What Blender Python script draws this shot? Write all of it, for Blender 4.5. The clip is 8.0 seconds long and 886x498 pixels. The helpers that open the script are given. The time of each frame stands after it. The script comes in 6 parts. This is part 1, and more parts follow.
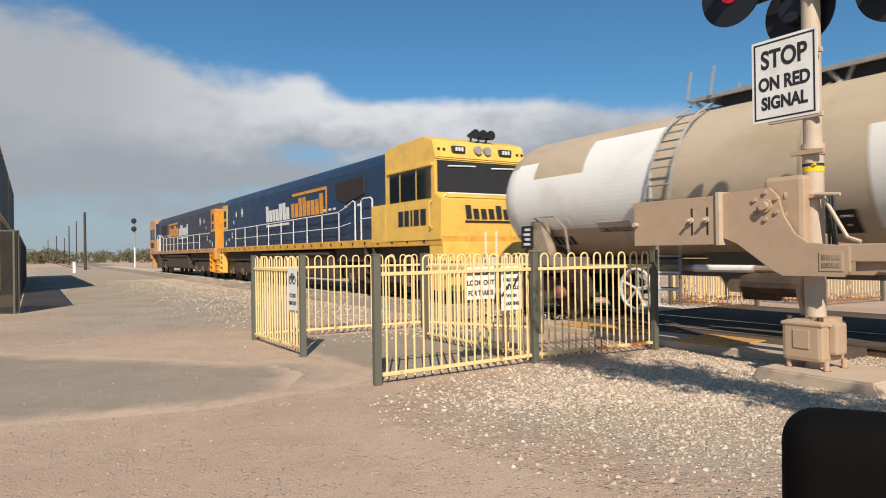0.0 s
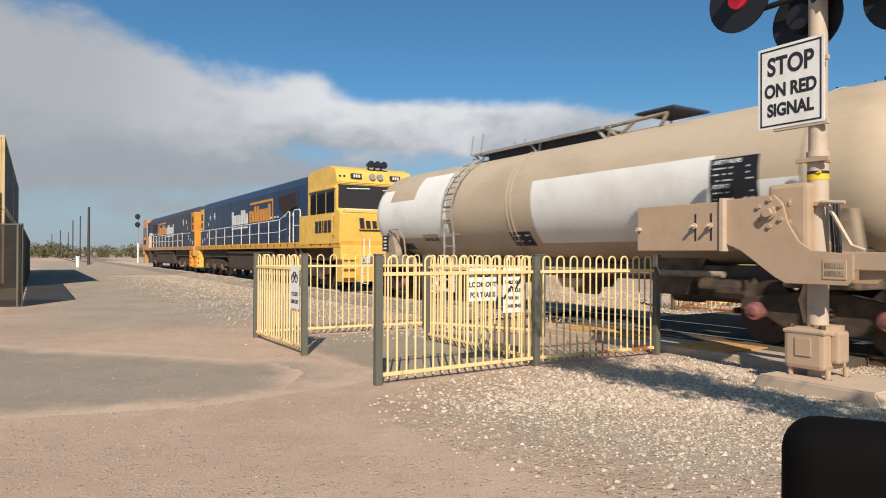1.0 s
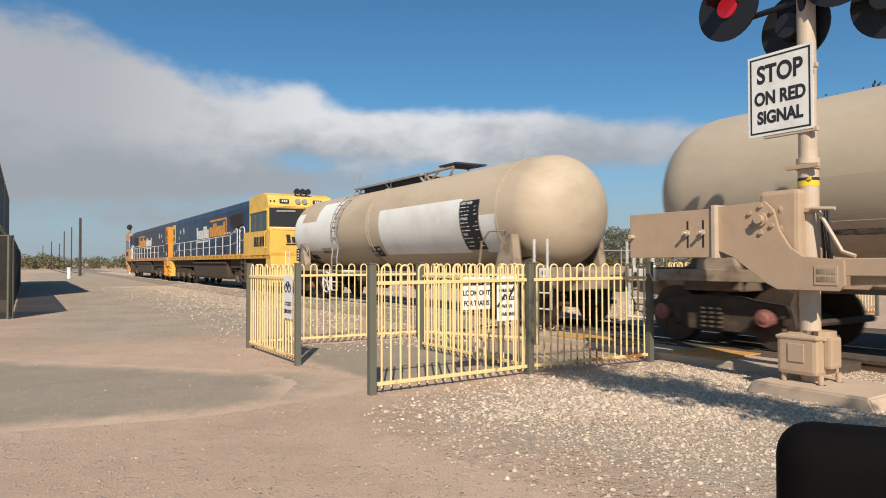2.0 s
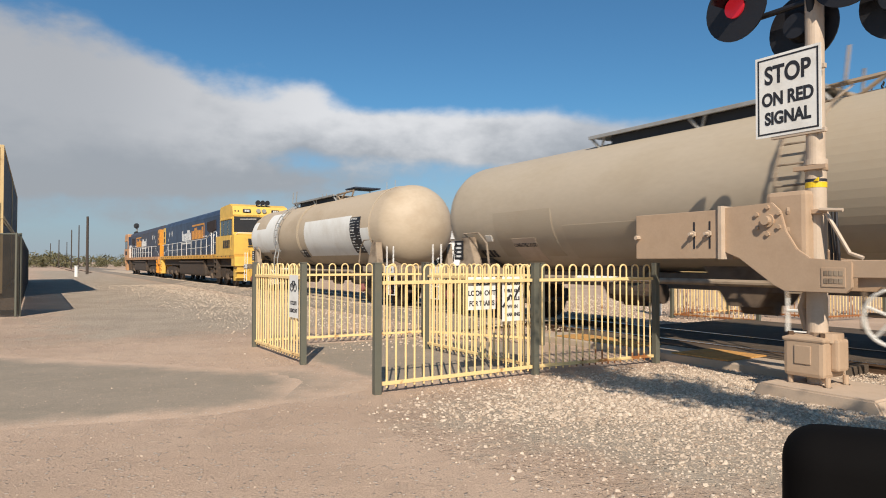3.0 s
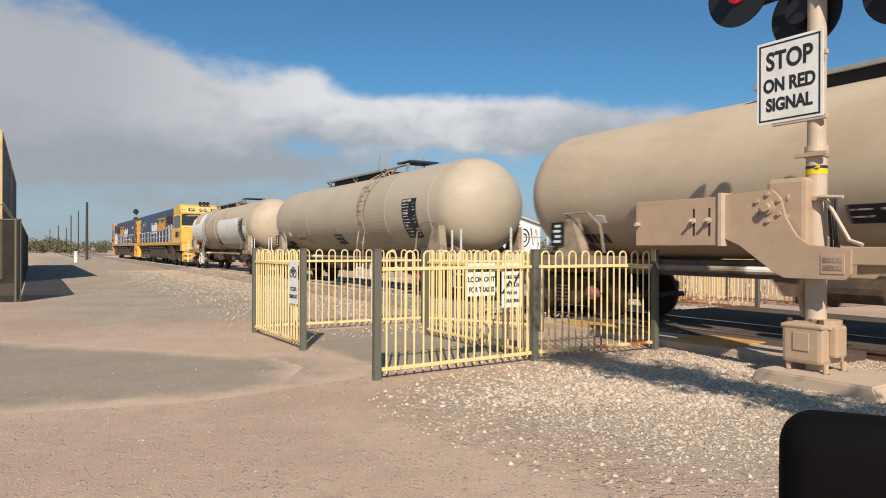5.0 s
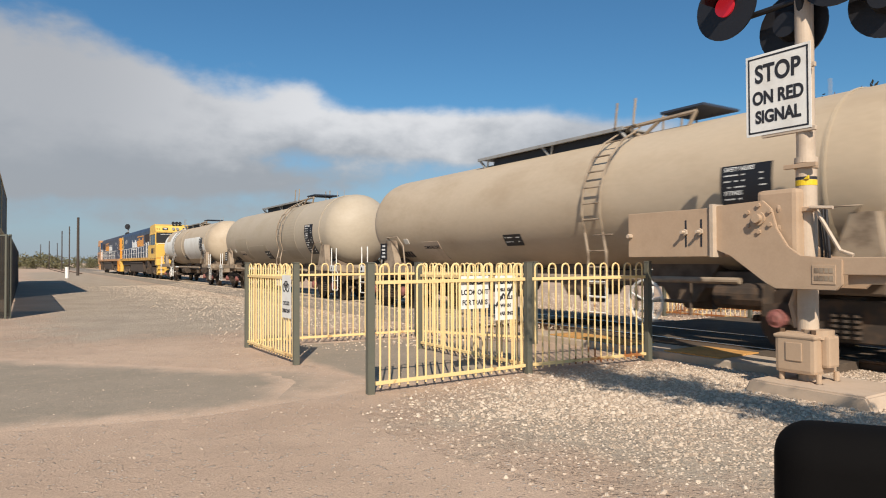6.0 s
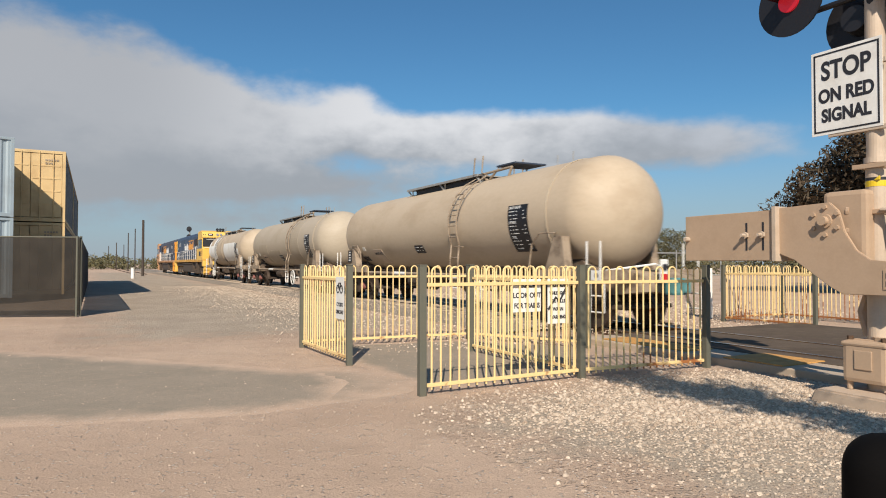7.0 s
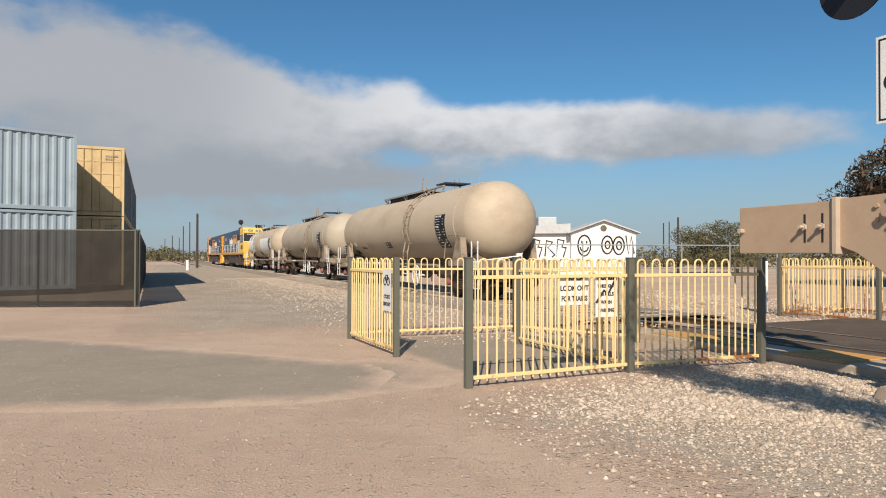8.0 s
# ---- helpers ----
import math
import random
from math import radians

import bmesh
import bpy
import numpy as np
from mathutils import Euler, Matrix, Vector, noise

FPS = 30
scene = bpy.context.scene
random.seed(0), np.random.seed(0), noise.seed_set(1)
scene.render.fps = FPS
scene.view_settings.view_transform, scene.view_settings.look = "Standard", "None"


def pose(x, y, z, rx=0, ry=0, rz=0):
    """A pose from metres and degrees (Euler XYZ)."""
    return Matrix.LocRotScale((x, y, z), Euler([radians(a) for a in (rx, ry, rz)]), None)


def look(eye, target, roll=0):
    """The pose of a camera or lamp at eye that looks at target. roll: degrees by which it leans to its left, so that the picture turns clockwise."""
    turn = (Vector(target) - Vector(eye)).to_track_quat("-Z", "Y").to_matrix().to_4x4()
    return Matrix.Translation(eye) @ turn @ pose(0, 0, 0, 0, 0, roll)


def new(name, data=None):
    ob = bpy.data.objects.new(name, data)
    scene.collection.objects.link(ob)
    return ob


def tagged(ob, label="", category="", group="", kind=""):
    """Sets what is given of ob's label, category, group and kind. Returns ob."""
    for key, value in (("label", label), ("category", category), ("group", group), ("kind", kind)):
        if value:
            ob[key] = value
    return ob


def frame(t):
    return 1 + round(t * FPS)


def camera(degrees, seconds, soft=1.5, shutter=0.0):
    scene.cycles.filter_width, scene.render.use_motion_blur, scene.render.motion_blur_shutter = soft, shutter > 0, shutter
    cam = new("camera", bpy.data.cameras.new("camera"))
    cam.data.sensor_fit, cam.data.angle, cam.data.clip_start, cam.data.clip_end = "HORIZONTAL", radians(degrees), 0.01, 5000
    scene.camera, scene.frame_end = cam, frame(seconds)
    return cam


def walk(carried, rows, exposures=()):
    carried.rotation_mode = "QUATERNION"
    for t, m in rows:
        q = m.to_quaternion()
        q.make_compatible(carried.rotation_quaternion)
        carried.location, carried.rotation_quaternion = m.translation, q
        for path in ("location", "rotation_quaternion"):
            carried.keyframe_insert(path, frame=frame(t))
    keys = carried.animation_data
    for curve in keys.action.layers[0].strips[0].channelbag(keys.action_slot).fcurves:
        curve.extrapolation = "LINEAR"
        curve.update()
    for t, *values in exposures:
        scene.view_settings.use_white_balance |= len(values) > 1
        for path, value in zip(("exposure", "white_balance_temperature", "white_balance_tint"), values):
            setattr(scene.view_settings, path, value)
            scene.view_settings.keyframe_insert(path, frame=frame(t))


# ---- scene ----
cam = camera(67.9, 8.0, soft=1.0, shutter=0.3)
EYE = 1.45
# yaw to the left, pitch and roll of the held camera, in degrees
walk(cam, [(t, pose(0, 0, EYE, 90 + p, r, y)) for t, y, p, r in [
    (0.0, -0.00, 0.30, 0.80), (0.1, 0.10, 0.25, 0.51), (0.2, 0.46, 0.48, 0.22), (0.3, 0.36, 0.68, -0.06), (0.4, -0.22, 0.61, -0.35), (0.5, -0.71, 0.73, -0.64),
    (0.6, -0.47, 0.65, -0.56), (0.7, -0.09, 0.64, -0.48), (0.8, 0.38, 0.40, -0.40), (0.9, 0.34, 0.32, -0.32), (1.0, 0.23, 0.40, -0.24), (1.1, 0.16, 0.54, -0.22),
    (1.2, 0.02, 0.72, -0.20), (1.3, -0.11, 0.90, -0.19), (1.4, -0.21, 0.96, -0.17), (1.5, -0.39, 1.10, -0.15), (1.6, -0.15, 1.09, -0.10), (1.7, -0.20, 1.14, -0.05),
    (2.8, -0.34, 1.16, 0.48), (2.9, -0.14, 1.17, 0.19), (3.0, 0.14, 1.15, -0.10), (3.1, 0.18, 1.11, -0.02), (3.2, 0.14, 1.03, 0.06), (3.3, -0.47, 0.99, 0.15),
    (3.4, -0.33, 0.80, 0.23), (3.5, -0.45, 1.32, 0.31), (3.6, -0.46, 1.60, 0.20), (3.7, -0.28, 1.61, 0.09), (3.8, -0.19, 1.56, -0.02), (3.9, -0.24, 1.62, -0.13),
    (4.0, -0.02, 1.47, -0.24), (4.1, -0.06, 1.38, -0.17), (4.2, -0.01, 1.30, -0.10), (4.3, -0.01, 0.98, -0.03), (4.4, 0.26, 0.20, 0.04), (4.5, 0.34, -0.10, 0.11),
    (4.6, 0.44, -0.24, 0.08), (4.7, 0.39, -0.37, 0.04), (5.8, -0.84, 1.43, -0.32), (5.9, -0.82, 1.14, -0.06), (6.0, -0.48, 1.09, 0.20), (6.1, 0.05, 1.29, 0.13),
    (6.2, 0.62, 1.57, 0.06), (6.3, 1.17, 1.56, -0.00), (6.4, 1.72, 1.25, -0.07), (6.5, 2.28, 1.07, -0.14), (6.6, 2.81, 1.60, -0.13), (6.7, 3.62, 1.98, -0.12),
    (6.8, 4.14, 1.72, -0.11), (6.9, 4.14, 1.37, -0.10), (7.0, 4.02, 1.32, -0.09), (7.1, 3.96, 1.37, -0.19), (7.2, 4.08, 1.34, -0.30), (7.3, 4.12, 1.31, -0.40),
    (7.4, 4.64, 1.29, -0.51), (7.5, 5.08, 1.27, -0.61), (7.6, 6.07, 0.80, -0.51), (7.7, 6.72, 0.74, -0.42), (7.8, 7.48, 0.54, -0.32), (7.9, 7.95, 0.58, -0.23),
    (8.0, 8.05, 0.66, -0.13),
]])

# ---- light ----
SUN_AZ, SUN_EL = -2.5, 38.0  # degrees to the left of straight behind, and up
sun_dir = Vector((-math.sin(radians(SUN_AZ)) * math.cos(radians(SUN_EL)), -math.cos(radians(SUN_AZ)) * math.cos(radians(SUN_EL)), math.sin(radians(SUN_EL))))
sun = new("sun", bpy.data.lights.new("sun", "SUN"))
sun.data.energy, sun.data.angle, sun.data.color = 5.0, radians(0.5), (1.0, 0.885, 0.745)
sun.matrix_world = look(sun_dir * 50, (0, 0, 0))
scene.view_settings.exposure = 0.22


class Nodes:
    """Short calls for building node trees."""

    def __init__(self, tree, clear=True):
        self.t = tree
        if clear:
            tree.nodes.clear()

    def add(self, kind, **kw):
        n = self.t.nodes.new(kind)
        for k, v in kw.items():
            if k == "operation":
                n.operation = v
            elif k == "data_type":
                n.data_type = v
            elif k == "blend_type":
                n.blend_type = v
            elif k == "interpolation_type":
                n.interpolation_type = v
        return n

    def put(self, sock, val):
        if isinstance(val, bpy.types.NodeSocket):
            self.t.links.new(val, sock)
        else:
            sock.default_value = val

    def math(self, op, a, b=0.0, c=0.0):
        n = self.add("ShaderNodeMath", operation=op)
        for i, v in enumerate((a, b, c)):
            self.put(n.inputs[i], v)
        return n.outputs[0]

    def smooth(self, x, lo, hi):
        n = self.add("ShaderNodeMapRange", interpolation_type="SMOOTHSTEP")
        self.put(n.inputs[0], x)
        self.put(n.inputs[1], lo)
        self.put(n.inputs[2], hi)
        return n.outputs[0]

    def mix(self, f, a, b, blend="MIX"):
        n = self.add("ShaderNodeMix", data_type="RGBA", blend_type=blend)
        self.put(n.inputs[0], f)
        self.put(n.inputs[6], a)
        self.put(n.inputs[7], b)
        return n.outputs[2]

    def noise(self, vec, scale, detail=3.0, rough=0.55):
        n = self.add("ShaderNodeTexNoise")
        if vec is not None:
            self.put(n.inputs["Vector"], vec)
        n.inputs["Scale"].default_value, n.inputs["Detail"].default_value, n.inputs["Roughness"].default_value = scale, detail, rough
        return n.outputs[0]

    def mapping(self, vec, scale=(1, 1, 1), loc=(0, 0, 0), rot=(0, 0, 0)):
        n = self.add("ShaderNodeMapping")
        self.put(n.inputs[0], vec)
        n.inputs[1].default_value, n.inputs[2].default_value, n.inputs[3].default_value = loc, rot, scale
        return n.outputs[0]


def rgb(r, g, b):
    return (r, g, b, 1.0)


# the sky: clear blue with a bank of cloud low ahead and a tall one to the left of it
world = bpy.data.worlds.new("world")
scene.world = world
world.use_nodes = True
w = Nodes(world.node_tree)
sky = w.add("ShaderNodeTexSky")
sky.sky_type, sky.sun_disc = "NISHITA", False
sky.sun_elevation, sky.sun_rotation = radians(SUN_EL), radians(180 + SUN_AZ)
sky.air_density, sky.dust_density, sky.ozone_density = 1.0, 0.6, 2.0
tc = w.add("ShaderNodeTexCoord").outputs["Generated"]
sep = w.add("ShaderNodeSeparateXYZ")
w.put(sep.inputs[0], tc)
az = w.math("ARCTAN2", sep.outputs[0], sep.outputs[1])  # radians to the right of ahead
el = w.math("ARCSINE", sep.outputs[2])
comb = w.add("ShaderNodeCombineXYZ")
w.put(comb.inputs[0], az)
w.put(comb.inputs[1], w.math("MULTIPLY", el, 1.7))
big = w.noise(comb.outputs[0], 5.5, 6.0, 0.56)
fine = w.noise(w.mapping(comb.outputs[0], loc=(3.1, 1.7, 0)), 13.0, 5.0, 0.55)
rag = w.math("ADD", w.math("MULTIPLY", w.math("SUBTRACT", big, 0.5), 1.0), w.math("MULTIPLY", w.math("SUBTRACT", fine, 0.5), 0.55))


def bump_at(a0, e0, sa, se):
    """A soft round weight about one direction of the sky."""
    da = w.math("DIVIDE", w.math("SUBTRACT", az, a0), sa)
    de = w.math("DIVIDE", w.math("SUBTRACT", el, e0), se)
    r2 = w.math("ADD", w.math("MULTIPLY", da, da), w.math("MULTIPLY", de, de))
    return w.math("EXPONENT", w.math("MULTIPLY", r2, -1.0))


bumps = ((-0.66, 0.225, 0.23, 0.125, 1.05), (-0.41, 0.205, 0.15, 0.070, 1.0), (-0.09, 0.190, 0.24, 0.042, 1.35), (-0.215, 0.245, 0.050, 0.022, 0.45),
         (0.13, 0.182, 0.09, 0.034, 1.05), (0.28, 0.168, 0.15, 0.040, 0.88), (-0.52, 0.118, 0.22, 0.030, 0.75), (-0.24, 0.118, 0.30, 0.030, 0.62), (-0.40, 0.065, 0.40, 0.026, 0.50))
shape = 0.0
for a0, e0, sa, se, weight in bumps:
    shape = w.math("ADD", shape, w.math("MULTIPLY", bump_at(a0, e0, sa, se), weight))
dens = w.math("ADD", w.math("SUBTRACT", shape, 0.50), w.math("MULTIPLY", rag, 1.05))
cover = w.smooth(dens, -0.16, 0.38)
lit = w.smooth(w.math("ADD", w.math("MULTIPLY", w.math("SUBTRACT", el, 0.168), 9.0), w.math("MULTIPLY", rag, 1.7)), -0.5, 0.55)
left = w.smooth(az, -0.12, -0.55)
right = w.smooth(az, 0.05, 0.30)
bright = w.mix(left, w.mix(right, rgb(7.4, 7.35, 7.4), rgb(5.0, 5.2, 5.6)), rgb(4.3, 4.35, 4.5))
cloud = w.mix(lit, rgb(3.35, 3.5, 3.75), bright)
haze = w.smooth(el, 0.24, -0.02)
blue = w.mix(1.0, sky.outputs[0], rgb(0.43, 0.76, 0.92), "MULTIPLY")
base_sky = w.mix(w.math("MULTIPLY", haze, 0.86), blue, rgb(3.45, 3.85, 4.5))
col = w.mix(w.math("MULTIPLY", cover, 0.92), base_sky, cloud)
bg = w.add("ShaderNodeBackground")
w.put(bg.inputs[0], col)
bg.inputs[1].default_value = 0.092
w.put(w.add("ShaderNodeOutputWorld").inputs[0], bg.outputs[0])

# ---- materials ----
MATS = {}


def mat(name, color, rough=0.6, metal=0.0, dirt=None, dirt_amount=0.35, grain=40.0, coarse=3.0, bump=0.15, spec=0.5, vary=0.12, emit=None, stretch=(1, 1, 1)):
    """A weathered painted or bare surface: colour, blotches of dirt at one scale, grain at another, a little relief."""
    m = bpy.data.materials.new(name)
    m.use_nodes = True
    k = Nodes(m.node_tree)
    out, p = k.add("ShaderNodeOutputMaterial"), k.add("ShaderNodeBsdfPrincipled")
    k.put(out.inputs[0], p.outputs[0])
    tcn = k.add("ShaderNodeTexCoord").outputs["Object"]
    vec = k.mapping(tcn, scale=stretch)
    n1, n2 = k.noise(vec, coarse, 5.0, 0.6), k.noise(vec, grain, 3.0, 0.6)
    c = rgb(*color)
    dc = rgb(*(dirt or tuple(x * 0.55 for x in color)))
    f = k.math("MULTIPLY", k.smooth(n1, 0.42, 0.72), dirt_amount)
    c1 = k.mix(f, c, dc)
    c2 = k.mix(k.math("MULTIPLY", k.smooth(n2, 0.3, 0.7), vary), c1, rgb(*(x * 0.6 for x in color)))
    k.put(p.inputs["Base Color"], c2)
    k.put(p.inputs["Roughness"], k.math("ADD", rough, k.math("MULTIPLY", k.math("SUBTRACT", n1, 0.5), 0.25)))
    p.inputs["Metallic"].default_value = metal
    p.inputs["Specular IOR Level"].default_value = spec
    if bump:
        b = k.add("ShaderNodeBump")
        b.inputs["Strength"].default_value, b.inputs["Distance"].default_value = bump, 0.01
        k.put(b.inputs["Height"], k.math("ADD", n2, n1))
        k.put(p.inputs["Normal"], b.outputs[0])
    if emit:
        p.inputs["Emission Color"].default_value, p.inputs["Emission Strength"].default_value = rgb(*emit[:3]), emit[3]
    MATS[name] = m
    return m


cream = mat("cream_paint", (0.81, 0.60, 0.285), 0.5, dirt=(0.74, 0.50, 0.20), dirt_amount=0.35, coarse=9, vary=0.06)


def add_rust_and_shade(m):
    """Rust creeping up from the foot, in blotches; shade at the right end painted as more brown."""
    k = Nodes(m.node_tree, False)
    p = next(n for n in k.t.nodes if n.bl_idname == "ShaderNodeBsdfPrincipled")
    was = p.inputs["Base Color"].links[0].from_socket
    g = k.add("ShaderNodeNewGeometry").outputs["Position"]
    s = k.add("ShaderNodeSeparateXYZ")
    k.put(s.inputs[0], g)
    low = k.smooth(s.outputs[2], 0.42, 0.02)
    blot = k.noise(k.mapping(g, scale=(3, 3, 6)), 1.6, 4, 0.6)
    own = k.add("ShaderNodeObjectInfo").outputs["Random"]
    # browner to the right: shade on these bars put into the colour, beside some rust
    worn = k.math("MULTIPLY", k.smooth(s.outputs[0], 1.3, 2.6), k.math("ADD", k.math("MULTIPLY", k.smooth(s.outputs[2], 1.3, 0.2), 0.8), k.smooth(own, 0.45, 0.75)))
    f = k.smooth(k.math("ADD", k.math("ADD", k.math("MULTIPLY", low, 0.22), k.math("MULTIPLY", worn, 0.22)), k.math("SUBTRACT", blot, 0.5)), 0.24, 0.42)
    k.put(p.inputs["Base Color"], k.mix(f, was, rgb(0.30, 0.115, 0.035)))


add_rust_and_shade(cream)
post_green = mat("dark_green_paint", (0.115, 0.115, 0.088), 0.55, dirt=(0.16, 0.13, 0.08))
white_paint = mat("white_paint", (0.78, 0.77, 0.73), 0.5, dirt=(0.45, 0.40, 0.33), dirt_amount=0.3)
black_paint = mat("black_paint", (0.011, 0.011, 0.014), 0.55, vary=0.05)
ink = mat("black_ink", (0.02, 0.02, 0.025), 0.6, bump=0, vary=0.02)
ink_white = mat("white_ink", (0.70, 0.70, 0.68), 0.6, bump=0, vary=0.05)
tank_paint = mat("tank_paint", (0.49, 0.395, 0.285), 0.62, dirt=(0.34, 0.25, 0.16), dirt_amount=0.5, coarse=0.7, stretch=(0.7, 1, 1.6), grain=9, bump=0.03)
tank_grey = mat("tank_grey", (0.44, 0.37, 0.28), 0.62, dirt=(0.37, 0.30, 0.21), dirt_amount=0.5, coarse=0.7, stretch=(0.7, 1, 1.6), grain=9, bump=0.03)
tank_patch = mat("tank_patch", (0.40, 0.335, 0.25), 0.62, dirt=(0.34, 0.26, 0.17), dirt_amount=0.4, coarse=0.9, bump=0.03)
tank_white = mat("tank_white", (0.76, 0.75, 0.71), 0.55, dirt=(0.55, 0.50, 0.42), dirt_amount=0.45, coarse=1.1, bump=0.03)
frame_beige = mat("frame_beige", (0.34, 0.265, 0.19), 0.7, dirt=(0.08, 0.05, 0.03), dirt_amount=0.85, coarse=3)
marker_teal = mat("coupler_teal", (0.10, 0.26, 0.26), 0.6, dirt=(0.05, 0.08, 0.08), dirt_amount=0.6, coarse=8)
red_paint = mat("red_paint", (0.60, 0.02, 0.02), 0.5, bump=0)
# grime, plus the shade beneath the tanks put into the base colour
under_dark = mat("underframe_grime_and_shade", (0.16, 0.115, 0.08), 0.8, dirt=(0.055, 0.038, 0.028), dirt_amount=0.8, coarse=3)
bogie_dark = mat("bogie_dark", (0.05, 0.037, 0.028), 0.8, dirt=(0.14, 0.085, 0.05), dirt_amount=0.6, coarse=6)
steel_rust = mat("rusty_steel", (0.12, 0.07, 0.04), 0.75, metal=0.3, dirt=(0.06, 0.04, 0.03), coarse=8)
rail_top = mat("polished_rail", (0.55, 0.53, 0.50), 0.3, metal=1.0, bump=0.02)
axle_red = mat("axle_box_red", (0.30, 0.115, 0.10), 0.6, dirt=(0.10, 0.06, 0.05), coarse=9)
loco_yellow = mat("loco_yellow", (0.80, 0.50, 0.10), 0.5, dirt=(0.50, 0.30, 0.09), dirt_amount=0.5, coarse=2.0, bump=0.03)
loco_orange = mat("loco_orange", (0.72, 0.30, 0.03), 0.5, dirt=(0.30, 0.13, 0.04), dirt_amount=0.5, coarse=2.0, bump=0.03)
sill_orange = mat("sill_orange", (0.70, 0.37, 0.055), 0.55, dirt=(0.36, 0.18, 0.05), dirt_amount=0.6, coarse=2.5, bump=0.03)
loco_blue = mat("loco_blue", (0.017, 0.040, 0.092), 0.45, dirt=(0.030, 0.040, 0.055), dirt_amount=0.6, coarse=1.2, bump=0.03)
# leading locomotive: distance haze mixed into its orange and blue, with dirt on top
cab_hazed = mat("cab_hazed_orange", (0.56, 0.30, 0.14), 0.65, dirt=(0.30, 0.15, 0.08), dirt_amount=0.7, coarse=1.6, bump=0.03)
blue_hazed = mat("hood_hazed_blue", (0.045, 0.055, 0.085), 0.6, dirt=(0.075, 0.06, 0.055), dirt_amount=0.8, coarse=0.7, bump=0.03)
loco_roof = mat("loco_roof", (0.03, 0.045, 0.075), 0.6, dirt=(0.05, 0.05, 0.05))
loco_dark = mat("loco_dark", (0.02, 0.02, 0.022), 0.6)
soot = mat("soot_brown", (0.03, 0.018, 0.015), 0.8)
grey_steel = mat("grey_steel", (0.30, 0.30, 0.29), 0.5, dirt=(0.14, 0.10, 0.07), coarse=5)
signal_beige = mat("signal_beige", (0.45, 0.320, 0.215), 0.6, dirt=(0.35, 0.24, 0.155), dirt_amount=0.4, coarse=3, bump=0.05)
signal_pole = mat("signal_pole_paint", (0.52, 0.415, 0.315), 0.55, dirt=(0.40, 0.30, 0.21), dirt_amount=0.5, coarse=4, bump=0.05)
concrete = mat("concrete", (0.45, 0.36, 0.27), 0.85, dirt=(0.33, 0.25, 0.18), dirt_amount=0.4, coarse=5, grain=60, bump=0.3)
# black plastic, darkened further: the car's shade is put into the colour
mirror_shaded_black = mat("mirror_shaded_black", (0.0045, 0.004, 0.004), 0.9, spec=0.08, vary=0.05, bump=0.05)
red_lens = mat("red_lens", (0.30, 0.01, 0.015), 0.25, emit=(1.0, 0.03, 0.05, 0.25), bump=0)
red_dull = mat("red_lens_dark", (0.10, 0.008, 0.01), 0.3, bump=0)
cont_blue = mat("container_blue", (0.33, 0.40, 0.44), 0.6, dirt=(0.22, 0.25, 0.27), dirt_amount=0.5, coarse=1.2, bump=0.05)
cont_yellow = mat("container_yellow", (0.60, 0.43, 0.21), 0.6, dirt=(0.36, 0.22, 0.09), dirt_amount=0.5, coarse=1.5, bump=0.05)
# side walls of the yellow containers, darker and greyer than the ends
cont_dark_side = mat("container_dark_side", (0.11, 0.115, 0.12), 0.6, dirt=(0.16, 0.15, 0.13), dirt_amount=0.5, coarse=1.5, bump=0.05)
cloth = mat("shade_cloth", (0.022, 0.018, 0.014), 0.95, dirt=(0.055, 0.047, 0.038), dirt_amount=0.6, coarse=1.5, bump=0.3)
def let_through(m, share):
    """An open weave: a share of the light goes straight through."""
    k = m.node_tree
    out = next(n for n in k.nodes if n.bl_idname == "ShaderNodeOutputMaterial")
    was = out.inputs[0].links[0].from_socket
    mx, tr = k.nodes.new("ShaderNodeMixShader"), k.nodes.new("ShaderNodeBsdfTransparent")
    mx.inputs[0].default_value = share
    k.links.new(was, mx.inputs[1])
    k.links.new(tr.outputs[0], mx.inputs[2])
    k.links.new(mx.outputs[0], out.inputs[0])


let_through(cloth, 0.13)
tactile = mat("tactile_yellow", (0.55, 0.285, 0.08), 0.8, dirt=(0.33, 0.19, 0.085), dirt_amount=0.5, coarse=6)
plank = mat("crossing_plank", (0.27, 0.20, 0.13), 0.85, dirt=(0.14, 0.10, 0.07), dirt_amount=0.5, coarse=6)
pole_wood = mat("pole_wood", (0.06, 0.045, 0.035), 0.85)
bark = mat("bark", (0.10, 0.075, 0.05), 0.9, bump=0.6)
wall_white = mat("building_white", (0.74, 0.73, 0.70), 0.8, dirt=(0.55, 0.5, 0.45), dirt_amount=0.3, coarse=1)
roof_grey = mat("roof_grey", (0.50, 0.50, 0.49), 0.5)
yellow_band = mat("yellow_sticker", (0.80, 0.55, 0.02), 0.5)


def glass_mat():
    m = bpy.data.materials.new("dark_glass")
    m.use_nodes = True
    p = m.node_tree.nodes["Principled BSDF"]
    p.inputs["Base Color"].default_value = (0.012, 0.016, 0.02, 1)
    p.inputs["Roughness"].default_value = 0.06
    p.inputs["Specular IOR Level"].default_value = 0.6
    return m


glass = glass_mat()


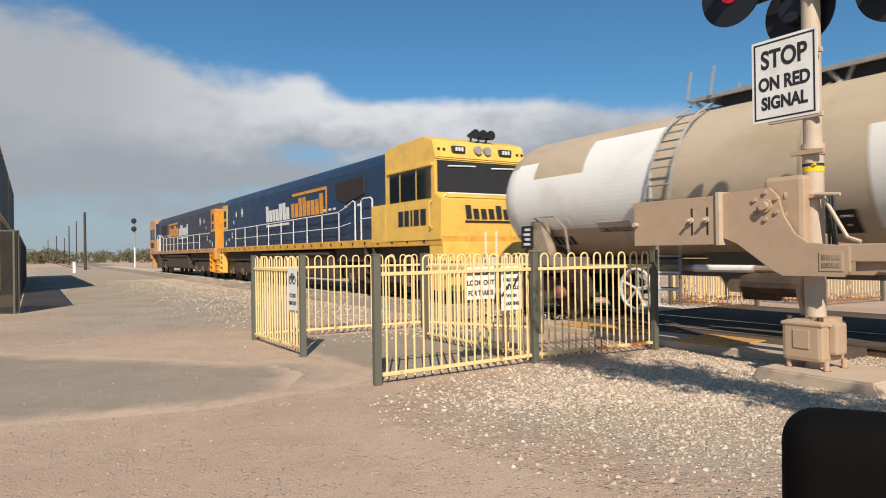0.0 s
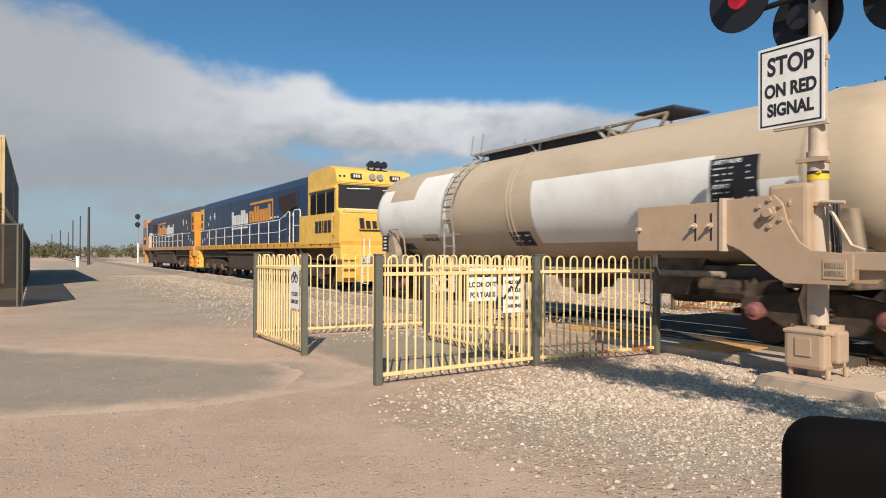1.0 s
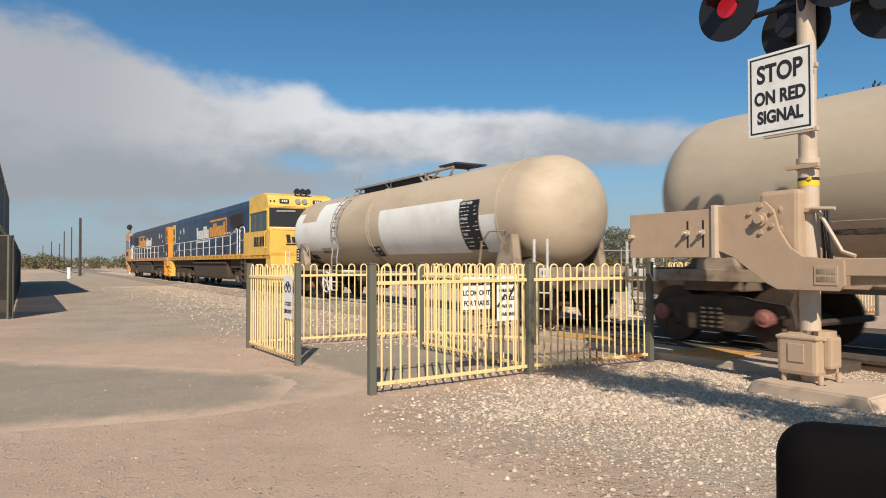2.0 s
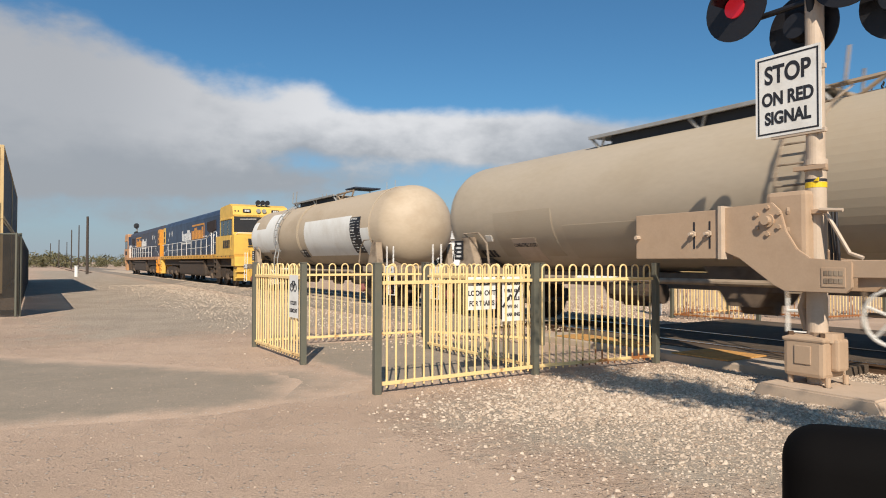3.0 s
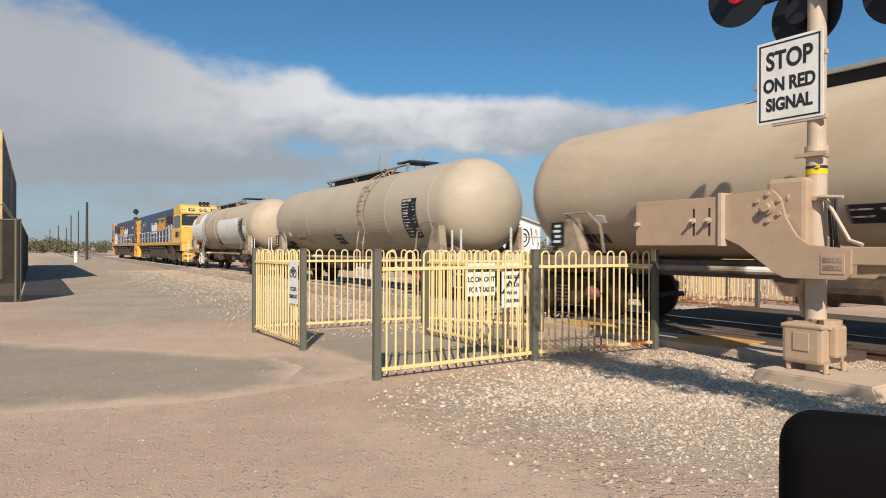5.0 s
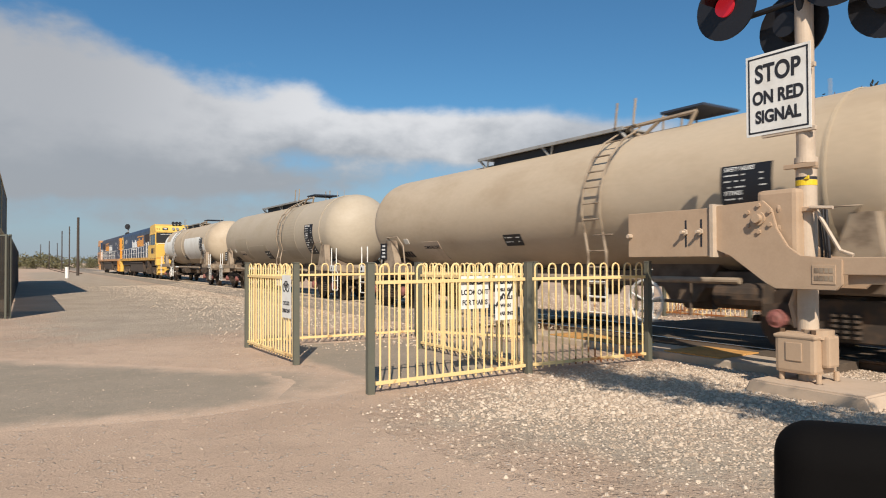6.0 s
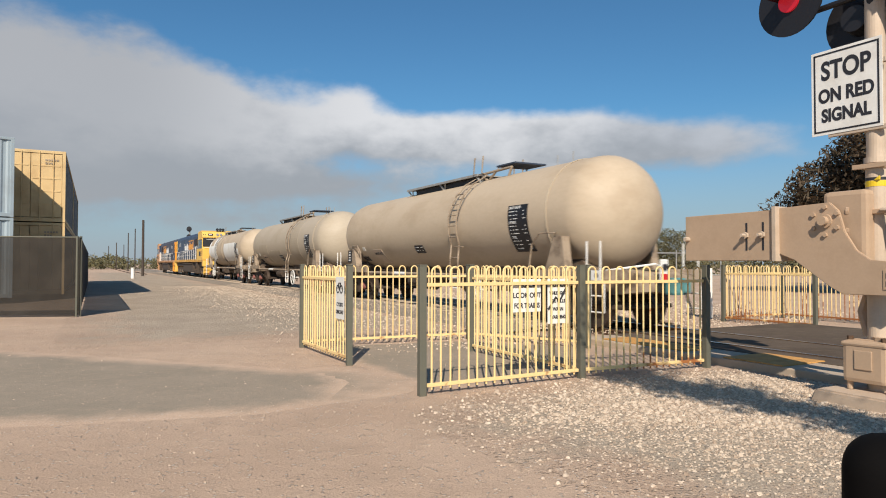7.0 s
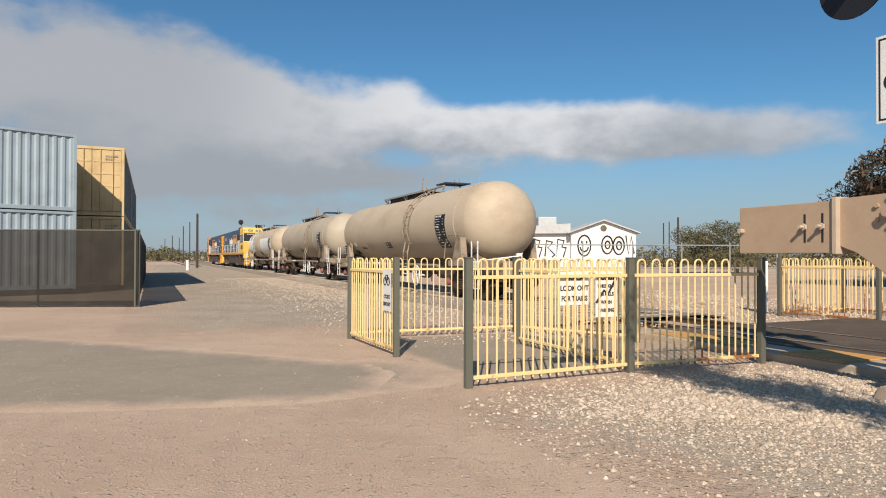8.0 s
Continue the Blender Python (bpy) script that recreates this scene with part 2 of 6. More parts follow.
def earth(k, tcn, a, b, c, s1, s2, peb):
    """Colour and height of loose earth: two tones in patches, fine grain, light pebbles scattered by cells."""
    n1, n2, n3 = k.noise(tcn, s1, 6, 0.6), k.noise(tcn, s2, 5, 0.65), k.noise(tcn, 60, 3, 0.7)
    col = k.mix(k.smooth(n1, 0.36, 0.64), rgb(*a), rgb(*b))
    col = k.mix(k.math("MULTIPLY", k.smooth(n2, 0.45, 0.75), 0.6), col, rgb(*c))
    col = k.mix(k.math("MULTIPLY", k.smooth(n3, 0.38, 0.7), 0.5), col, rgb(*(x * 0.55 for x in a)))
    height = k.math("ADD", n3, k.math("MULTIPLY", n2, 1.5))
    v = k.add("ShaderNodeTexVoronoi")
    k.put(v.inputs["Vector"], tcn)
    v.inputs["Scale"].default_value = peb[0]
    pick = k.noise(tcn, peb[0] * 0.35, 2, 0.5)
    pm = k.math("MULTIPLY", k.smooth(v.outputs["Distance"], 0.34, 0.22), k.smooth(pick, peb[1], peb[1] + 0.06))
    col = k.mix(pm, col, k.mix(n3, rgb(*peb[2]), rgb(*(x * 0.6 for x in peb[2]))))
    return col, k.math("ADD", height, k.math("MULTIPLY", pm, 2.0))


DIRT = ((0.50, 0.362, 0.265), (0.59, 0.437, 0.325), (0.44, 0.33, 0.245), 0.35, 2.2, (26, 0.50, (0.66, 0.56, 0.47)))


def ground_mat(name, soil, bump=0.5, drift=0.5):
    """A kind of ground. Towards the rim of its sheet the dirt around drifts over it."""
    m = bpy.data.materials.new(name)
    m.use_nodes = True
    k = Nodes(m.node_tree)
    out, p = k.add("ShaderNodeOutputMaterial"), k.add("ShaderNodeBsdfPrincipled")
    k.put(out.inputs[0], p.outputs[0])
    tcn = k.add("ShaderNodeTexCoord").outputs["Object"]
    col, height = earth(k, tcn, *soil)
    if drift:
        c0, h0 = earth(k, tcn, *DIRT)
        at = k.add("ShaderNodeAttribute")
        at.attribute_name = "rim"
        f = k.smooth(k.math("ADD", at.outputs["Fac"], k.math("MULTIPLY", k.math("SUBTRACT", k.noise(tcn, 1.6, 6, 0.65), 0.5), drift * 2.0)), 0.15, 0.75)
        col = k.mix(f, c0, col)
    # tyre-worn darker drifts
    col = k.mix(k.math("MULTIPLY", k.smooth(k.noise(k.mapping(tcn, scale=(0.25, 1.0, 1.0), rot=(0, 0, 0.12)), 0.55, 4, 0.6), 0.5, 0.72), 0.16), col, rgb(0.30, 0.235, 0.18))
    k.put(p.inputs["Base Color"], col)
    p.inputs["Roughness"].default_value = 0.95
    p.inputs["Specular IOR Level"].default_value = 0.15
    bn = k.add("ShaderNodeBump")
    bn.inputs["Strength"].default_value, bn.inputs["Distance"].default_value = bump, 0.02
    k.put(bn.inputs["Height"], height)
    k.put(p.inputs["Normal"], bn.outputs[0])
    return m


dirt_mat = ground_mat("sandy_dirt", DIRT, 0.8, 0)
path_mat = ground_mat("path_asphalt", ((0.29, 0.245, 0.19), (0.325, 0.27, 0.21), (0.39, 0.312, 0.235), 0.9, 5.0, (40, 0.68, (0.42, 0.36, 0.30))), 0.35)
road_mat = ground_mat("road_asphalt", ((0.095, 0.072, 0.054), (0.12, 0.092, 0.069), (0.17, 0.132, 0.098), 0.8, 5.0, (50, 0.62, (0.22, 0.19, 0.16))), 0.35, 0)
gravel_mat = ground_mat("gravel_bed", ((0.42, 0.345, 0.265), (0.51, 0.42, 0.325), (0.32, 0.255, 0.19), 0.8, 9.0, (22, 0.40, (0.62, 0.51, 0.40))), 1.0, 0.9)
ballast_mat = ground_mat("ballast_bed", ((0.30, 0.255, 0.205), (0.36, 0.30, 0.24), (0.20, 0.16, 0.125), 0.6, 9.0, (14, 0.40, (0.46, 0.40, 0.34))), 1.0, 0)


def stone_mat():
    m = bpy.data.materials.new("loose_stone")
    m.use_nodes = True
    k = Nodes(m.node_tree)
    out, p = k.add("ShaderNodeOutputMaterial"), k.add("ShaderNodeBsdfPrincipled")
    k.put(out.inputs[0], p.outputs[0])
    rnd = k.add("ShaderNodeNewGeometry").outputs["Random Per Island"]
    c = k.mix(rnd, rgb(0.30, 0.22, 0.155), rgb(0.68, 0.565, 0.445))
    c = k.mix(k.math("MULTIPLY", k.noise(k.add("ShaderNodeTexCoord").outputs["Object"], 35, 3), 0.5), c, rgb(0.38, 0.31, 0.25))
    k.put(p.inputs["Base Color"], c)
    p.inputs["Roughness"].default_value = 0.9
    p.inputs["Specular IOR Level"].default_value = 0.2
    return m


stone = stone_mat()
pebble = mat("pebble", (0.46, 0.36, 0.275), 0.9, dirt=(0.25, 0.19, 0.14), dirt_amount=0.8, coarse=12, bump=0)
footing_mat = mat("footing_concrete", (0.50, 0.385, 0.285), 0.85, dirt=(0.38, 0.28, 0.20), dirt_amount=0.4, coarse=4, grain=60, bump=0.25)


def leaf_mat(name, a, b):
    m = bpy.data.materials.new(name)
    m.use_nodes = True
    k = Nodes(m.node_tree)
    out, p = k.add("ShaderNodeOutputMaterial"), k.add("ShaderNodeBsdfPrincipled")
    k.put(out.inputs[0], p.outputs[0])
    k.put(p.inputs["Base Color"], k.mix(k.add("ShaderNodeNewGeometry").outputs["Random Per Island"], rgb(*a), rgb(*b)))
    p.inputs["Roughness"].default_value = 0.7
    p.inputs["Specular IOR Level"].default_value = 0.25
    return m


leaf_dark = leaf_mat("leaf_dark", (0.040, 0.032, 0.020), (0.11, 0.075, 0.045))
leaf_olive = leaf_mat("leaf_olive", (0.09, 0.085, 0.04), (0.17, 0.15, 0.08))

# ---- small mesh tools ----


def thing(name, m, label, category, group="", kind=""):
    ob = new(name)
    ob.empty_display_size = 0.1
    ob.matrix_world = m
    return tagged(ob, label, category, group, kind)


def mesh(name, bm, material, smooth=False):
    me = bpy.data.meshes.new(name)
    bm.normal_update()
    bm.to_mesh(me)
    bm.free()
    for mm in material if isinstance(material, (list, tuple)) else (material,):
        me.materials.append(mm)
    if smooth:
        for f in me.polygons:
            f.use_smooth = True
    return me


def part(name, bm, material, parent, label="", smooth=False):
    """Links a bmesh as one mesh object under a thing or a part."""
    ob = new(name, mesh(name, bm, material, smooth))
    ob.parent = parent
    return tagged(ob, label)


def solid(name, bm, material, label, category, group="", kind="", m=None, smooth=False):
    """A thing of one mesh, or a piece of the setting."""
    ob = new(name, mesh(name, bm, material, smooth))
    if m is not None:
        ob.matrix_world = m
    return tagged(ob, label, category, group, kind)


def box(bm, x0, x1, y0, y1, z0, z1, bevel=0.0, m=None):
    """A box between two corners, with its edges eased."""
    t = bmesh.new()
    bmesh.ops.create_cube(t, size=1)
    for v in t.verts:
        v.co = Vector(((x0 + x1) / 2 + v.co.x * (x1 - x0), (y0 + y1) / 2 + v.co.y * (y1 - y0), (z0 + z1) / 2 + v.co.z * (z1 - z0)))
    if bevel:
        bmesh.ops.bevel(t, geom=t.edges[:], offset=bevel, segments=2, affect="EDGES", profile=0.6)
    return merge(bm, t, m)


def merge(bm, t, m=None):
    if m is not None:
        bmesh.ops.transform(t, matrix=m, verts=t.verts)
    me = bpy.data.meshes.new("tmp")
    t.to_mesh(me)
    t.free()
    bm.from_mesh(me)
    bpy.data.meshes.remove(me)
    return bm


def rod(bm, a, b, r, seg=8, r2=None, caps=True):
    """A round bar from a to b."""
    a, b = Vector(a), Vector(b)
    t = bmesh.new()
    bmesh.ops.create_cone(t, cap_ends=caps, segments=seg, radius1=r, radius2=r if r2 is None else r2, depth=(b - a).length)
    q = (b - a).to_track_quat("Z", "Y").to_matrix().to_4x4()
    return merge(bm, t, Matrix.Translation((a + b) / 2) @ q)


def tube(bm, pts, r, seg=8):
    """A round bar bent along points, one closed skin; a loop when the ends meet."""
    pts = [Vector(p) for p in pts]
    loop = (pts[0] - pts[-1]).length < 1e-5
    if loop:
        pts.pop()
    n = len(pts)
    rings, side = [], None
    for i, p in enumerate(pts):
        before = pts[i - 1] if loop or i else p
        after = pts[(i + 1) % n] if loop or i < n - 1 else p
        d = ((p - before).normalized() + (after - p).normalized()).normalized()
        if side is None:
            side = d.orthogonal().normalized()
        side = (side - d * side.dot(d)).normalized()
        up = d.cross(side)
        rings.append([bm.verts.new(p + (side * math.cos(a) + up * math.sin(a)) * r) for a in [2 * math.pi * j / seg for j in range(seg)]])
    for i in range(n if loop else n - 1):
        u, v = rings[i], rings[(i + 1) % n]
        for j in range(seg):
            bm.faces.new((u[j], u[(j + 1) % seg], v[(j + 1) % seg], v[j]))
    if not loop:
        bm.faces.new(list(reversed(rings[0])))
        bm.faces.new(rings[-1])
    return bm


def prism(bm, outline, y0, y1, m=None, bevel=0.0):
    """A plate: an outline in x and z, from y0 to y1."""
    t = bmesh.new()
    vs = [t.verts.new((x, y0, z)) for x, z in outline]
    f = t.faces.new(vs)
    r = bmesh.ops.extrude_face_region(t, geom=[f])
    for v in [g for g in r["geom"] if isinstance(g, bmesh.types.BMVert)]:
        v.co.y = y1
    bmesh.ops.recalc_face_normals(t, faces=t.faces)
    if bevel:
        bmesh.ops.bevel(t, geom=t.edges[:], offset=bevel, segments=2, affect="EDGES")
    return merge(bm, t, m)


def B():
    return bmesh.new()


def text_mesh(bm, words, size, m, depth=0.004, squeeze=1.0, bold=0.0):
    """Raised letters, in the plane of m's x and y, centred."""
    cu = bpy.data.curves.new("t", "FONT")
    cu.body, cu.size, cu.extrude, cu.offset = words, size, depth, bold
    cu.align_x, cu.align_y = "CENTER", "CENTER"
    ob = bpy.data.objects.new("t", cu)
    me = bpy.data.meshes.new_from_object(ob)
    t = bmesh.new()
    t.from_mesh(me)
    bpy.data.objects.remove(ob)
    bpy.data.meshes.remove(me)
    bpy.data.curves.remove(cu)
    bmesh.ops.scale(t, vec=(squeeze, 1, 1), verts=t.verts)
    return merge(bm, t, m)


# ---- the plan: the track runs off to the left of ahead ----
TH = 32.0
RD = Vector((-math.sin(radians(TH)), math.cos(radians(TH)), 0))  # along the track, away
RN = Vector((math.cos(radians(TH)), math.sin(radians(TH)), 0))   # across it, to the far side
TRACK = 10.1  # metres across to the middle of the track


def along(s, c, z=0.0):
    """A place s metres along the track and c metres across."""
    return RD * s + RN * c + Vector((0, 0, z))


def rail_pose(s, c=TRACK, z=0.0, turn=0.0):
    """x along the track, y towards the camera's side."""
    p = along(s, c, z)
    return pose(p.x, p.y, p.z, 0, 0, 90 + TH + turn)

# ---- ground, paths, track ----


def inside(poly, x, y):
    c = False
    for (x0, y0), (x1, y1) in zip(poly, poly[1:] + poly[:1]):
        if (y0 > y) != (y1 > y) and x < (x1 - x0) * (y - y0) / (y1 - y0) + x0:
            c = not c
    return c


def rim_gap(poly, x, y):
    best = 1e9
    for (x0, y0), (x1, y1) in zip(poly, poly[1:] + poly[:1]):
        dx, dy = x1 - x0, y1 - y0
        f = max(0, min(1, ((x - x0) * dx + (y - y0) * dy) / (dx * dx + dy * dy)))
        best = min(best, math.hypot(x - x0 - f * dx, y - y0 - f * dy))
    return best


def sheet(name, outline, z, material, label, category, step=0.25, soft=0.8):
    """A flat piece of ground; the attribute rim rises from its edge inwards."""
    xs, ys = [p[0] for p in outline], [p[1] for p in outline]
    nx, ny = int((max(xs) - min(xs)) / step) + 1, int((max(ys) - min(ys)) / step) + 1
    verts, faces, rim, index = [], [], [], {}

    def vert(i, j):
        if (i, j) not in index:
            x, y = min(xs) + i * step, min(ys) + j * step
            index[i, j] = len(verts)
            e = min(1.0, rim_gap(outline, x, y) / soft) if inside(outline, x, y) else 0.0
            verts.append((x, y, z * min(1.0, e * 4) - 0.003))
            rim.append(e)
        return index[i, j]

    for i in range(nx):
        for j in range(ny):
            if inside(outline, min(xs) + (i + 0.5) * step, min(ys) + (j + 0.5) * step):
                faces.append((vert(i, j), vert(i + 1, j), vert(i + 1, j + 1), vert(i, j + 1)))
    me = bpy.data.meshes.new(name)
    me.from_pydata(verts, [], faces)
    me.attributes.new("rim", "FLOAT", "POINT").data.foreach_set("value", rim)
    me.materials.append(material)
    return tagged(new(name, me), label, category, kind="structure")


bm = B()
ring = [(-3000, -3000), (3000, -3000), (3000, 4000), (-3000, 4000)]
bm.faces.new([bm.verts.new((x, y, 0)) for x, y in ring])
solid("ground", bm, dirt_mat, "sandy pinkish dirt ground with scattered pebbles", "ground", kind="structure")
PATH = path_mat, "grey asphalt footpath leading to the crossing gate", "footpath"
sheet("footpath", [(-24.0, 14.2), (-6.3, 10.1), (-3.6, 9.3), (-2.2, 8.9), (-1.5, 8.1), (-1.5, 6.7), (-2.2, 6.1), (-4.1, 5.5), (-9.0, 4.4), (-24, 1.6)], 0.006, *PATH, 0.2, 0.9)
sheet("footpath", [(-3.2, 8.9), (-2.1, 9.6), (-0.6, 8.6), (-0.6, 7.3), (-1.5, 6.5), (-2.8, 6.3)], 0.0045, *PATH, 0.2, 1.7)
sheet("footpath", [(-2.2, 9.7), (-2.9, 11.6), (-0.6, 12.7), (1.8, 11.9), (1.3, 8.6), (-0.5, 7.6), (-1.3, 8.4)], 0.006, *PATH, 0.2, 0.5)


def strip(name, s0, s1, c0, c1, z, material, label, category, step, soft):
    q = [along(s0, c0), along(s1, c0), along(s1, c1), along(s0, c1)]
    return sheet(name, [(p.x, p.y) for p in q], z, material, label, category, step, soft)


# gravel beside the fence and round the signal, and the ballast under the track
APRON = [(-0.9, 6.3), (-0.4, 7.3), (1.2, 8.7), (3.0, 9.6), (6.0, 8.9), (12.5, 4.6), (11.0, 1.6), (5.2, 1.8), (2.2, 2.9), (0.6, 4.1), (-0.5, 5.4)]
sheet("gravel_apron", APRON, 0.010, gravel_mat, "pale loose gravel round the signal footing", "gravel", 0.2, 1.8)
strip("gravel_verge", 12.5, 120, -0.9, 8.4, 0.008, gravel_mat, "pale gravel verge along the railway", "gravel", 0.5, 3.0)

bm = B()
for s0, s1 in ((11.5, 700.0), (-300.0, -3.5)):
    prof = [(TRACK - 2.5, 0.0), (TRACK - 1.8, 0.10), (TRACK + 1.8, 0.10), (TRACK + 2.5, 0.0)]
    for (c0, z0), (c1, z1) in zip(prof, prof[1:]):
        bm.faces.new([bm.verts.new(along(s, c, z + 0.012)) for s, c, z in ((s0, c0, z0), (s1, c0, z0), (s1, c1, z1), (s0, c1, z1))])
bmesh.ops.recalc_face_normals(bm, faces=bm.faces)
solid("ballast", bm, ballast_mat, "grey-brown stone ballast under the railway track", "ballast", kind="structure")

# the level crossing: asphalt between and beside the rails, at the height of the rail
bm = B()
for c0, c1, s0 in ((8.75, TRACK - 0.80, 4.4), (TRACK - 0.66, TRACK + 0.66, -3.6), (TRACK + 0.80, 14.2, -3.6)):
    q = [along(s, c, z) for z in (-0.1, 0.118) for s, c in ((s0, c0), (9.6, c0), (9.6, c1), (s0, c1))]
    v = [bm.verts.new(p) for p in q]
    for f in ((4, 5, 6, 7), (0, 1, 5, 4), (1, 2, 6, 5), (2, 3, 7, 6), (3, 0, 4, 7)):
        bm.faces.new([v[i] for i in f])
bmesh.ops.recalc_face_normals(bm, faces=bm.faces)
solid("road", bm, road_mat, "dark worn asphalt road surface of the level crossing", "road", kind="structure")

RAIL_Z = 0.13


def rails():
    for side in (-1, 1):
        bm = B()
        c = TRACK + side * 0.7175
        prof = [(-0.07, 0.0), (0.07, 0.0), (0.07, 0.02), (0.012, 0.035), (0.012, 0.10), (0.036, 0.115), (0.036, 0.145), (-0.036, 0.145), (-0.036, 0.115), (-0.012, 0.10), (-0.012, 0.035), (-0.07, 0.02)]
        a, b = ([bm.verts.new(along(s, c + x, z - 0.015)) for x, z in prof] for s in (-300.0, 700.0))
        n = len(prof)
        for i in range(n):
            f = bm.faces.new((a[i], a[(i + 1) % n], b[(i + 1) % n], b[i]))
            f.material_index = 1 if i == 6 else 0
        bmesh.ops.recalc_face_normals(bm, faces=bm.faces)
        solid("rail", bm, [steel_rust, rail_top], "rusty steel rail with a polished running surface", "rail", "rails of the track", "structure")


rails()


def sleepers():
    bm = B()
    box(bm, -0.12, 0.12, -1.25, 1.25, 0.02, 0.125, 0.015)
    me = mesh("sleeper", bm, concrete)
    for i in range(150):
        ob = new("sleeper", me)
        ob.matrix_world = rail_pose(12.0 + i * 0.68)
        tagged(ob, "weathered concrete railway sleeper in ballast", "sleeper", "sleepers of the track", "structure")


sleepers()


def second_track():
    """Another line beyond the first, far off to the left."""
    for c in (TRACK - 4.6 - 0.72, TRACK - 4.6 + 0.72):
        bm = B()
        q = [along(s, c + dx, z) for z in (0.0, 0.12) for s, dx in ((95, -0.035), (600, -0.035), (600, 0.035), (95, 0.035))]
        v = [bm.verts.new(p) for p in q]
        for f in ((4, 5, 6, 7), (0, 1, 5, 4), (1, 2, 6, 5), (2, 3, 7, 6), (3, 0, 4, 7)):
            bm.faces.new([v[i] for i in f])
        bmesh.ops.recalc_face_normals(bm, faces=bm.faces)
        solid("siding_rail", bm, steel_rust, "rusty steel rail of a siding", "rail", "rails of the siding", "structure")


second_track()

# paler concrete apron before the rails, and yellow tactile pads on it
bm = B()
box(bm, 4.4, 9.6, 1.352, 2.15, -0.1, 0.112, 0.02)
solid("crossing_apron", bm, concrete, "pale worn concrete apron before the rails", "pavement", kind="structure", m=rail_pose(0))
for s_, n_, y_, rows_ in ((5.55, 3, 1.20, 3), (7.2, 6, 1.45, 2)):
    for i in range(n_):
        for j in range(rows_):
            bm = B()
            box(bm, i * 0.31, i * 0.31 + 0.30, y_ + j * 0.31, y_ + j * 0.31 + 0.30, 0.113, 0.132, 0.006)
            solid("tactile_tile", bm, tactile, "worn orange-yellow tactile paving tile at the rails", "tactile paving", "tactile tiles", "structure", rail_pose(s_))

# ---- train ----
S0, V0, ACC = 0.0, 6.6, 0.09


def run(t):
    """Metres that the train has gone."""
    return S0 + V0 * t + ACC * t * t / 2


MOVERS, WHEELS = [], []


def wheelset(parent, x, r=0.46, seg=24, z=None):
    """Two wheels on an axle, turning together."""
    bm = B()
    for s in (-1, 1):
        rod(bm, (0, s * 0.68, 0), (0, s * 0.80, 0), r, seg)
        rod(bm, (0, s * 0.655, 0), (0, s * 0.68, 0), r + 0.03, seg)
        rod(bm, (0, s * 0.80, 0), (0, s * 0.84, 0), r * 0.42, 12)
        for k in range(4):
            a = k * math.pi / 2
            rod(bm, (math.cos(a) * r * 0.68, s * 0.80, math.sin(a) * r * 0.68), (math.cos(a) * r * 0.68, s * 0.812, math.sin(a) * r * 0.68), 0.05, 8)
    rod(bm, (0, -0.98, 0), (0, 0.98, 0), 0.075, 10)
    ob = part("wheelset", bm, WHEEL_MAT, parent, "dark steel wheels on an axle")
    WHEELS.append((ob, x, r if z is None else z, r))
    return ob


WHEEL_MAT = mat("wheel_steel", (0.07, 0.05, 0.038), 0.6, metal=0.3, dirt=(0.14, 0.09, 0.06), coarse=6)


def wagon_bogie(parent, x):
    for s in (-1, 1):
        bm = B()
        out = [(-1.18, 0.50), (-1.18, 0.68), (-0.72, 0.74), (-0.40, 0.80), (0.40, 0.80), (0.72, 0.74), (1.18, 0.68), (1.18, 0.50), (0.78, 0.42), (0.45, 0.24), (-0.45, 0.24), (-0.78, 0.42)]
        prism(bm, [(x + a, b) for a, b in out], s * 0.93, s * 1.06, bevel=0.02)
        side = part("side_frame", bm, bogie_dark, parent, "dark cast steel bogie side frame")
        bm = B()
        for k in (-0.14, 0.0, 0.14):
            for j in range(5):
                rod(bm, (x + k, s * 1.09, 0.30 + j * 0.07), (x + k, s * 1.09, 0.335 + j * 0.07), 0.055, 10)
        part("spring_nest", bm, bogie_dark, side)
        for k in (-0.9, 0.9):
            bm = B()
            rod(bm, (x + k, s * 1.03, 0.50), (x + k, s * 1.16, 0.50), 0.13, 14)
            rod(bm, (x + k, s * 1.16, 0.50), (x + k, s * 1.19, 0.50), 0.10, 14, 0.05)
            part("axle_box", bm, axle_red, side, "reddish axle end cap")
    bm = B()
    box(bm, x - 0.2, x + 0.2, -0.95, 0.95, 0.45, 0.85, 0.03)
    rod(bm, (x - 1.45, -0.8, 0.45), (x - 1.45, 0.8, 0.45), 0.05)
    rod(bm, (x + 1.45, -0.8, 0.45), (x + 1.45, 0.8, 0.45), 0.05)
    part("bolster", bm, bogie_dark, parent)
    for k in (-0.9, 0.9):
        wheelset(parent, x + k)


TR, TZ = 1.29, 2.45


